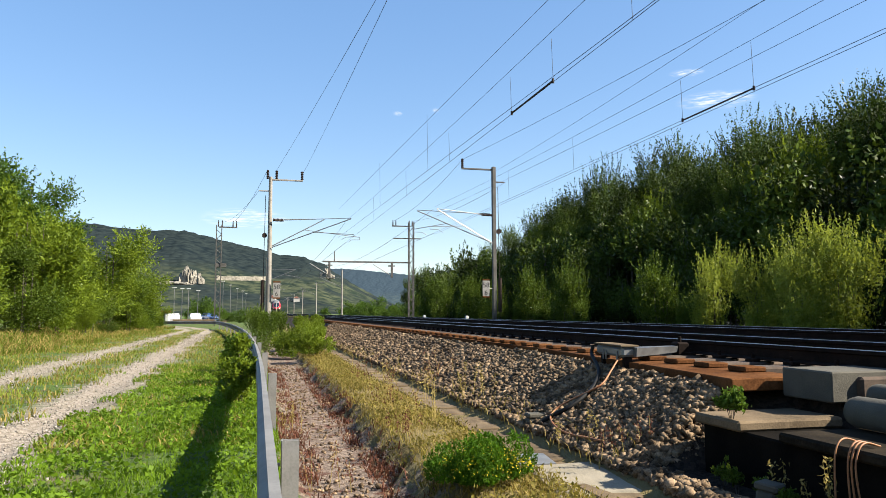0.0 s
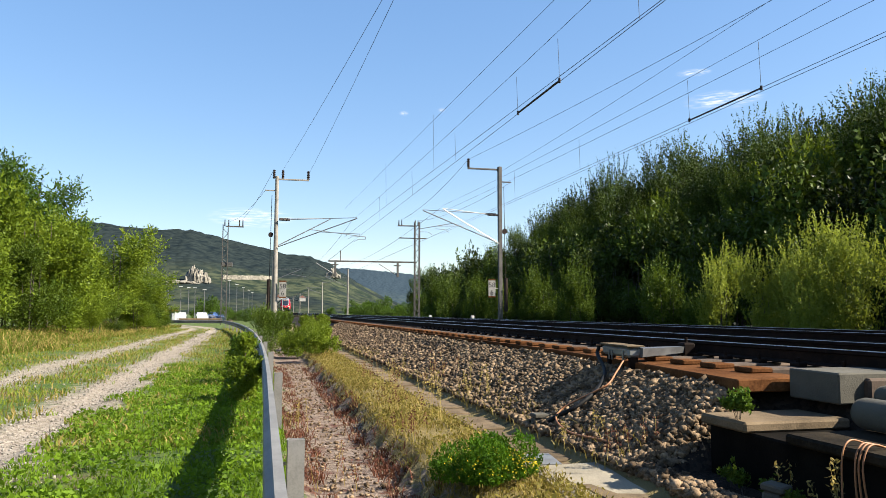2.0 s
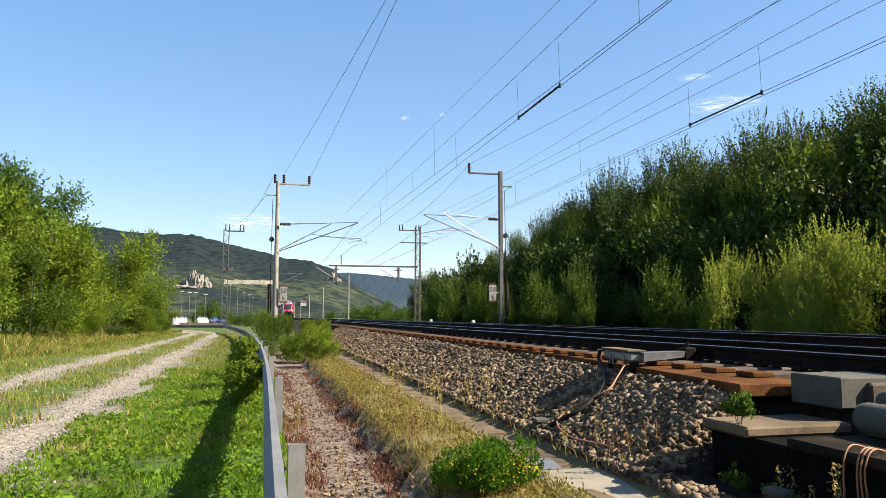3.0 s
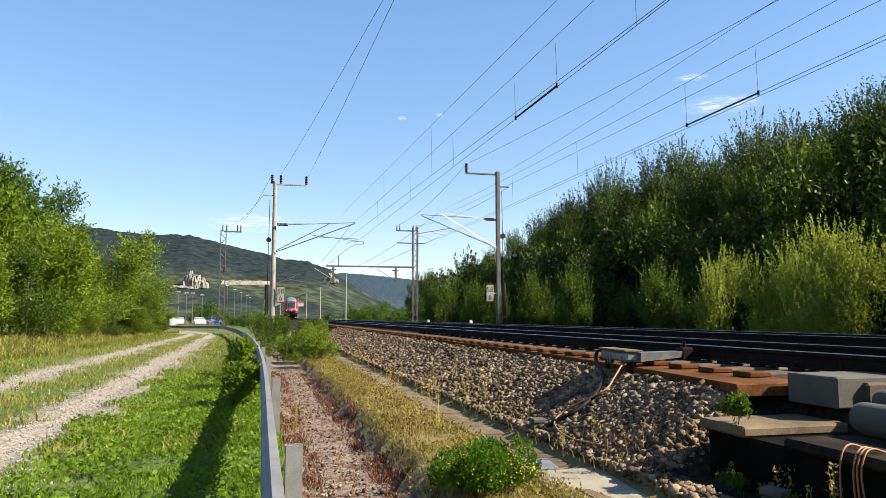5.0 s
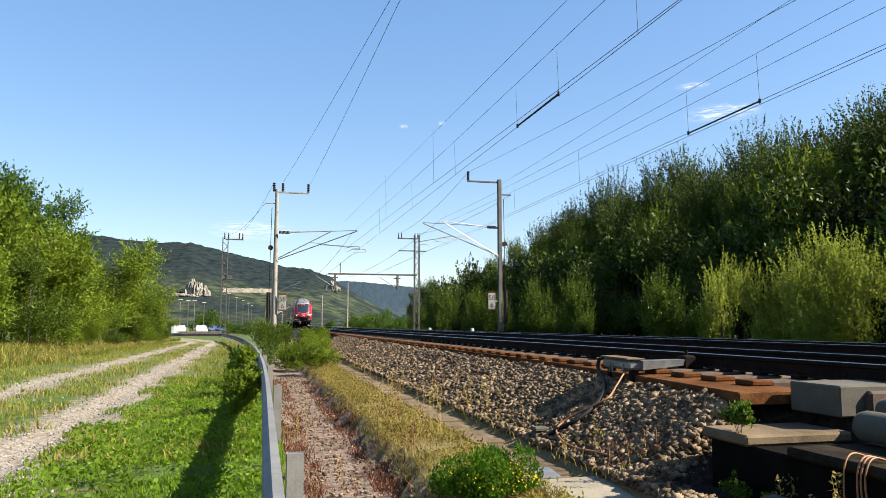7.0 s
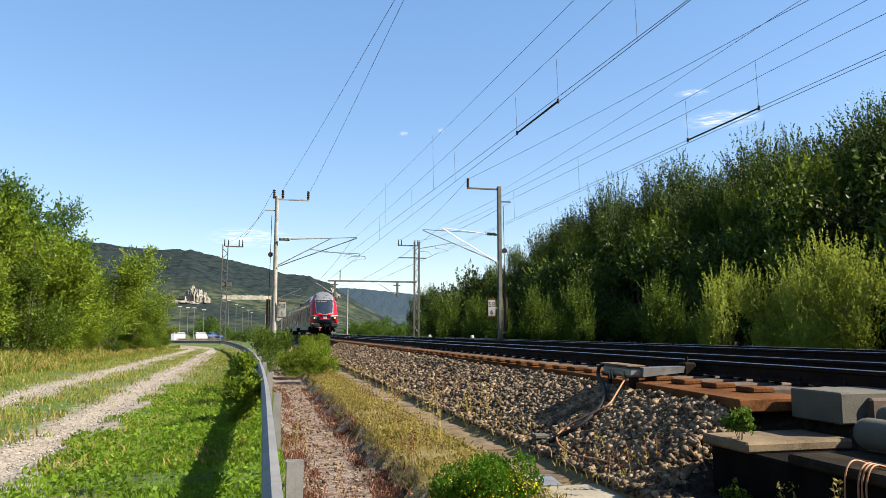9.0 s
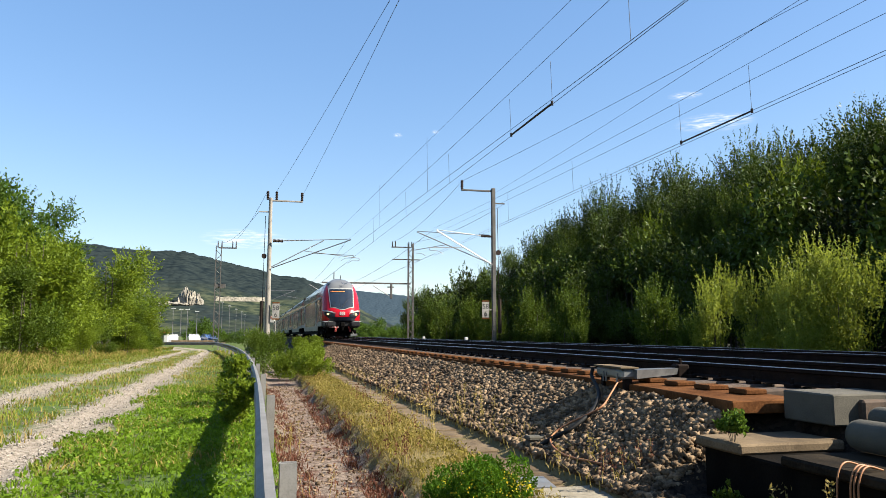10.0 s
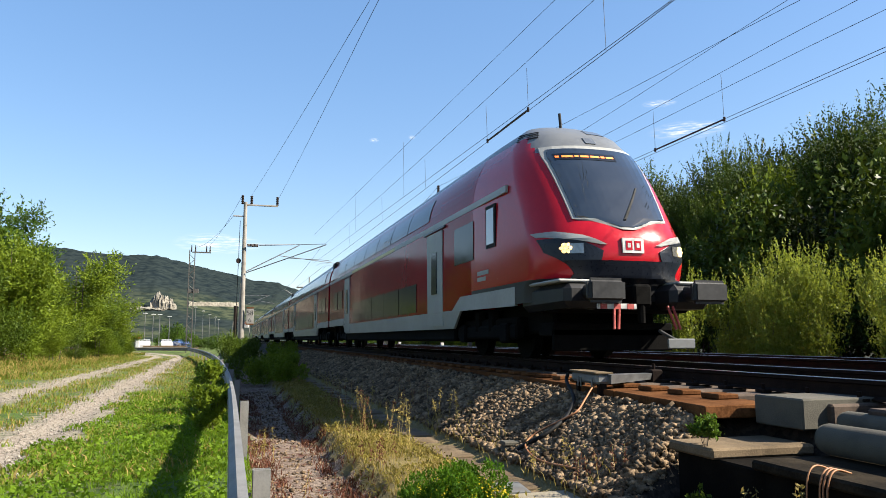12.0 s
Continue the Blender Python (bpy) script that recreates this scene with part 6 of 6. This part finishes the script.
# ---- the lane's end and the distance ----
def build_far_things():
    # white wall end with a car park behind
    w = thing("white_wall", "low white wall with a bright end post by the lane", "wall")
    bm = bmesh.new()
    box(bm, -13.6, -12.2, 108.0, 109.5, -1.2, 0.35, 0.03)
    part("wall_panel", bm, M_GREYBOX, w)
    bm = bmesh.new()
    box(bm, -12.2, -11.75, 107.6, 109.2, -1.2, 0.45, 0.03)
    part("end_post", bm, M_WHITE, w, "bright white end post")
    bm = bmesh.new()
    box(bm, -13.8, -11.6, 107.4, 109.8, 0.45, 0.58, 0.03)
    part("coping", bm, M_HOSE, w, "reddish coping")
    bm = bmesh.new()
    box(bm, -26.0, -5.0, 112.0, 150.0, -1.2, -1.12)
    bm2 = solid("car_park", bm, M_CONCRETE_TAN, "pale paved car park at the end of the lane", "car park")
    bm2["kind"] = "structure"
    bm = bmesh.new()
    box(bm, -11.6, -5.8, 111.0, 111.3, -1.2, -0.55, 0.03)
    solid("low_wall", bm, M_CONCRETE_TAN, "low tan wall along the car park", "wall")
    paints = [surface("car_paint_%s" % n, c, c, 1.0, 9.0, 0.25, bump=0.0, coat=0.8) for n, c in (("white", (0.42, 0.42, 0.42)), ("silver", (0.4, 0.41, 0.42)), ("red", (0.4, 0.03, 0.03)), ("blue", (0.05, 0.09, 0.2)))]
    for k, (x, y, p, nm) in enumerate(((-16.4, 122, 2, "red"), (-14.6, 123, 0, "white"), (-12.4, 121, 0, "white"), (-9.6, 124, 1, "silver"), (-18.3, 123, 3, "blue"), (-7.4, 125, 3, "blue"))):
        c = thing("parked_car", "small %s car parked at the end of the lane" % nm, "car", pose(x, y, -1.12, 0, 0, 80 + 7 * k), "parked cars")
        bm = bmesh.new()
        prof = [(-2.05, 0.28), (-2.1, 0.62), (-1.95, 0.86), (-1.15, 0.95), (-0.55, 1.42), (0.75, 1.46), (1.55, 1.02), (2.05, 0.92), (2.1, 0.55), (2.02, 0.28)]
        for s in (-0.86, 0.86):
            bm.faces.new([bm.verts.new((a, s * (0.82 if b > 1.2 else 1.0), b)) for a, b in prof])
        bm.verts.ensure_lookup_table()
        n = len(prof)
        for i in range(n):
            bm.faces.new([bm.verts[i], bm.verts[(i + 1) % n], bm.verts[n + (i + 1) % n], bm.verts[n + i]])
        part("car_body", bm, paints[p], c)
        bm = bmesh.new()
        box(bm, -0.75, 1.2, -0.80, 0.80, 1.0, 1.36, 0.06)
        part("car_windows", bm, M_GLASS, c)
        for a in (-1.3, 1.3):
            for s in (-0.8, 0.8):
                bm = bmesh.new()
                rod(bm, (a, s - 0.1, 0.31), (a, s + 0.1, 0.31), 0.31, sides=14)
                part("car_wheel", bm, M_BLACK, c)
    # lamp posts over the car park
    for k, (x, y, h) in enumerate(((-14.0, 118, 4.6), (-12.6, 122, 4.4), (-11.9, 127, 4.4), (-10.4, 121, 4.2), (-9.2, 124, 4.0), (-6.5, 150, 6.6), (-5.6, 165, 6.4), (-4.6, 180, 6.2), (-3.6, 195, 6.0), (-3.0, 210, 5.8))):
        t = thing("car_park_lamp", "slim grey lamp post at the car park", "lamp post", pose(x, y, -1.15), "car park lamps")
        bm = bmesh.new()
        rod(bm, (0, 0, 0), (0, 0, h + 1), 0.06, 0.04)
        part("pole", bm, M_TUBE, t)
        bm = bmesh.new()
        box(bm, -0.32, 0.32, -0.12, 0.12, h + 1, h + 1.12, 0.03)
        part("lamp_head", bm, M_WHITE, t)
    # limestone outcrop and village on the hill foot
    rock = surface("limestone", (0.09, 0.082, 0.066), (0.22, 0.20, 0.165), 0.15, 0.6, 0.95, bump=0.8, depth=0.8)
    rng = random.Random(12)
    def crag(parent, k, j, u, w, n, tall):
        bm = bmesh.new()
        bmesh.ops.create_icosphere(bm, subdivisions=3, radius=1.0)
        for v in bm.verts:
            p = v.co.copy()
            d = 1 + 0.35 * noise.noise(p * 1.6 + Vector((k, j, 0))) + 0.22 * abs(noise.noise(p * 4 + Vector((0, k, j)))) - 0.1 * abs(noise.noise(p * 9))
            q = p * d
            v.co = Vector((u * w + q.x * w / n * 1.1, q.y * 6 + 5 * abs(u), max(q.z, -0.4) * tall * 0.62 + tall * 0.25))
        part("crag", bm, rock, parent)

    for k, (az, r, w, h, n) in enumerate(((-4.75, 738, 21, 29, 9), (-5.9, 732, 30, 6, 8), (5.2, 905, 16, 18, 6))):
        x, y = r * math.sin(math.radians(az)), r * math.cos(math.radians(az))
        t = thing("rock_outcrop", "pale limestone outcrop on the wooded slope", "rock", pose(x, y, hill_base(x, y) - 1.0), "rock outcrops")
        for j in range(n):
            u = (j + 0.5) / n - 0.5
            crag(t, k, j, u, w, n, h * (1 - 1.3 * abs(u + 0.08)) * rng.uniform(0.55, 1.0))
    # terrace wall along the foot of the wooded slope
    pts = []
    for k in range(25):
        a = math.radians(-3.0 + 3.6 * k / 24)
        lo, hi = 540.0, 1000.0
        for j in range(30):
            r = (lo + hi) / 2
            lo, hi = (r, hi) if hill_base(r * math.sin(a), r * math.cos(a)) < 0.35 + 0.0425 * r else (lo, r)
        pts.append((r * math.sin(a), r * math.cos(a), hill_base(r * math.sin(a), r * math.cos(a)) + 1.2 * noise.noise((k * 0.6, 0, 0))))
    tagged(sweep("terrace_wall", [(-1, -2.5), (1, -2.5), (1, 4.2), (-1, 4.2)], pts, rock), "pale stone terrace wall on the far slope", "wall", kind="structure")
    wall = surface("render_white", (0.27, 0.262, 0.24), (0.338, 0.33, 0.307), 0.5, 6.0, 0.9, bump=0.0)
    tile = surface("roof_tile", (0.15, 0.0675, 0.045), (0.225, 0.105, 0.075), 0.5, 6.0, 0.9, bump=0.0)
    for k in range(2):
        az, r = math.radians(1.4 + 1.5 * k + rng.uniform(-0.3, 0.3)), 700 + rng.uniform(-30, 60)
        x, y = r * math.sin(az), r * math.cos(az)
        z = hill_base(x, y) + 0.5
        h = thing("house", "small white house with a red roof on the far slope", "house", pose(x, y, z, 0, 0, rng.uniform(0, 90)), "far houses")
        bm = bmesh.new()
        box(bm, -3.4, 3.4, -2.8, 2.8, -6, 2.4)
        part("house_wall", bm, wall, h)
        bm = bmesh.new()
        v = [bm.verts.new(p) for p in ((-3.7, -3.1, 2.3), (3.7, -3.1, 2.3), (3.7, 3.1, 2.3), (-3.7, 3.1, 2.3), (-3.7, 0, 4.4), (3.7, 0, 4.4))]
        for f in ((0, 1, 5, 4), (2, 3, 4, 5), (0, 4, 3), (1, 2, 5), (0, 3, 2, 1)):
            bm.faces.new([v[i] for i in f])
        part("roof", bm, tile, h)


def build_clouds():
    """Thin wisps of fair-weather cloud, far off."""
    m, nt, nodes, links, bsdf = nodes_of("cloud")
    at = local_of(nt)
    sep = nodes.new("ShaderNodeSeparateXYZ")
    links.new(at, sep.inputs[0])
    r2 = math_node(nt, "ADD", math_node(nt, "POWER", math_node(nt, "MULTIPLY", sep.outputs[0], 1.0), 2.0), math_node(nt, "POWER", sep.outputs[2], 2.0))
    edge = ramp_node(nt, r2, 1.0, 0.05)
    st = nodes.new("ShaderNodeMapping")
    st.inputs["Scale"].default_value = (1.0, 1.0, 2.6)
    links.new(at, st.inputs["Vector"])
    fac = math_node(nt, "MULTIPLY", edge, ramp_node(nt, noise_node(nt, st.outputs[0], 2.2, 6.0), 0.40, 0.72))
    em = nodes.new("ShaderNodeEmission")
    em.inputs["Color"].default_value, em.inputs["Strength"].default_value = (0.95, 0.97, 1.0, 1), 0.40
    tr = nodes.new("ShaderNodeBsdfTransparent")
    mx = nodes.new("ShaderNodeMixShader")
    links.new(math_node(nt, "MULTIPLY", fac, 0.85), mx.inputs[0])
    links.new(tr.outputs[0], mx.inputs[1])
    links.new(em.outputs[0], mx.inputs[2])
    links.new(mx.outputs[0], nodes["Material Output"].inputs["Surface"])
    # degrees right of the track's direction, slope up, half width and half height in metres
    for az, up, w, h in ((35.0, 0.275, 130, 34), (33.0, 0.315, 60, 14), (10.6, 0.275, 18, 9), (13.6, 0.28, 14, 8), (-1.0, 0.125, 150, 36), (6.0, 0.06, 260, 40)):
        a = math.radians(az)
        d = 2400.0
        vs = [(math.cos(t) * r, 0.0, math.sin(t) * r) for r in (0.5, 1.0) for t in np.linspace(0, 2 * math.pi, 24, endpoint=False)]
        fs = [tuple(range(24))] + [(k, (k + 1) % 24, 24 + (k + 1) % 24, 24 + k) for k in range(24)]
        o = link("cloud", mesh_of("cloud", vs, fs, [m]))
        o.matrix_basis = Matrix.Translation((d * math.sin(a), d * math.cos(a), d * up)) @ Matrix.Rotation(-a, 4, "Z") @ Matrix.Diagonal((w, 1, h, 1))
        o.visible_shadow = False
        tagged(o, "thin white wisp of cloud in the blue sky", "cloud", "clouds", "structure")


build_clouds()
build_trackside()
build_small_plants()
build_far_things()


def build_insect():
    t = thing("flying_insect", "small dark flying insect passing close by", "insect")
    bm = bmesh.new()
    bmesh.ops.create_uvsphere(bm, u_segments=10, v_segments=8, radius=1.0, matrix=Matrix.Diagonal((0.011, 0.0016, 0.0016, 1)))
    part("insect_body", bm, M_TUBE, t, smooth=True)
    for s in (-1, 1):
        bm = bmesh.new()
        bm.faces.new([bm.verts.new(p) for p in ((0.004, s * 0.001, 0.001), (0.004, s * 0.007, 0.0025), (-0.006, s * 0.008, 0.0025), (-0.005, s * 0.003, 0.001))])
        bmesh.ops.solidify(bm, geom=list(bm.faces), thickness=0.0003)
        part("wing", bm, M_TUBE, t)
    return t


INSECT = build_insect()


# ---- movement: the train runs in along the near track, gathering speed ----
def motions():
    for car, back in CARS:
        rows = []
        for k in range(25):
            t = 0.5 * k
            left = 12.0 - t
            s = 10.675 + 22.396 * left - 0.2309 * left * left
            rows.append((t, pose(TRACK_A, s + back, 0)))
        walk(car, rows)
    # the insect waits low beside the lane, then darts up across the view
    at = pose(*EYE, 96.524, 0.025, -13.836) @ Vector((-0.327, 0.075, -0.6))
    way = pose(*EYE, 96.524, 0.025, -13.836).to_3x3() @ Vector((3.3, 1.35, 0.0))
    turn = pose(0, 0, 0, 0, -22, -14)
    rest = Matrix.Translation((-1.6, -0.6, -0.55)) @ turn
    rows = [(0.0, rest), (9.0, rest)]
    rows += [(t, Matrix.Translation(at + way * (t - 9.5)) @ turn) for t in (9.3, 9.4, 9.5, 9.6, 9.7)]
    gone = Matrix.Translation(at + way * 0.6) @ turn
    walk(INSECT, rows + [(10.1, gone), (12.0, gone)])


motions()
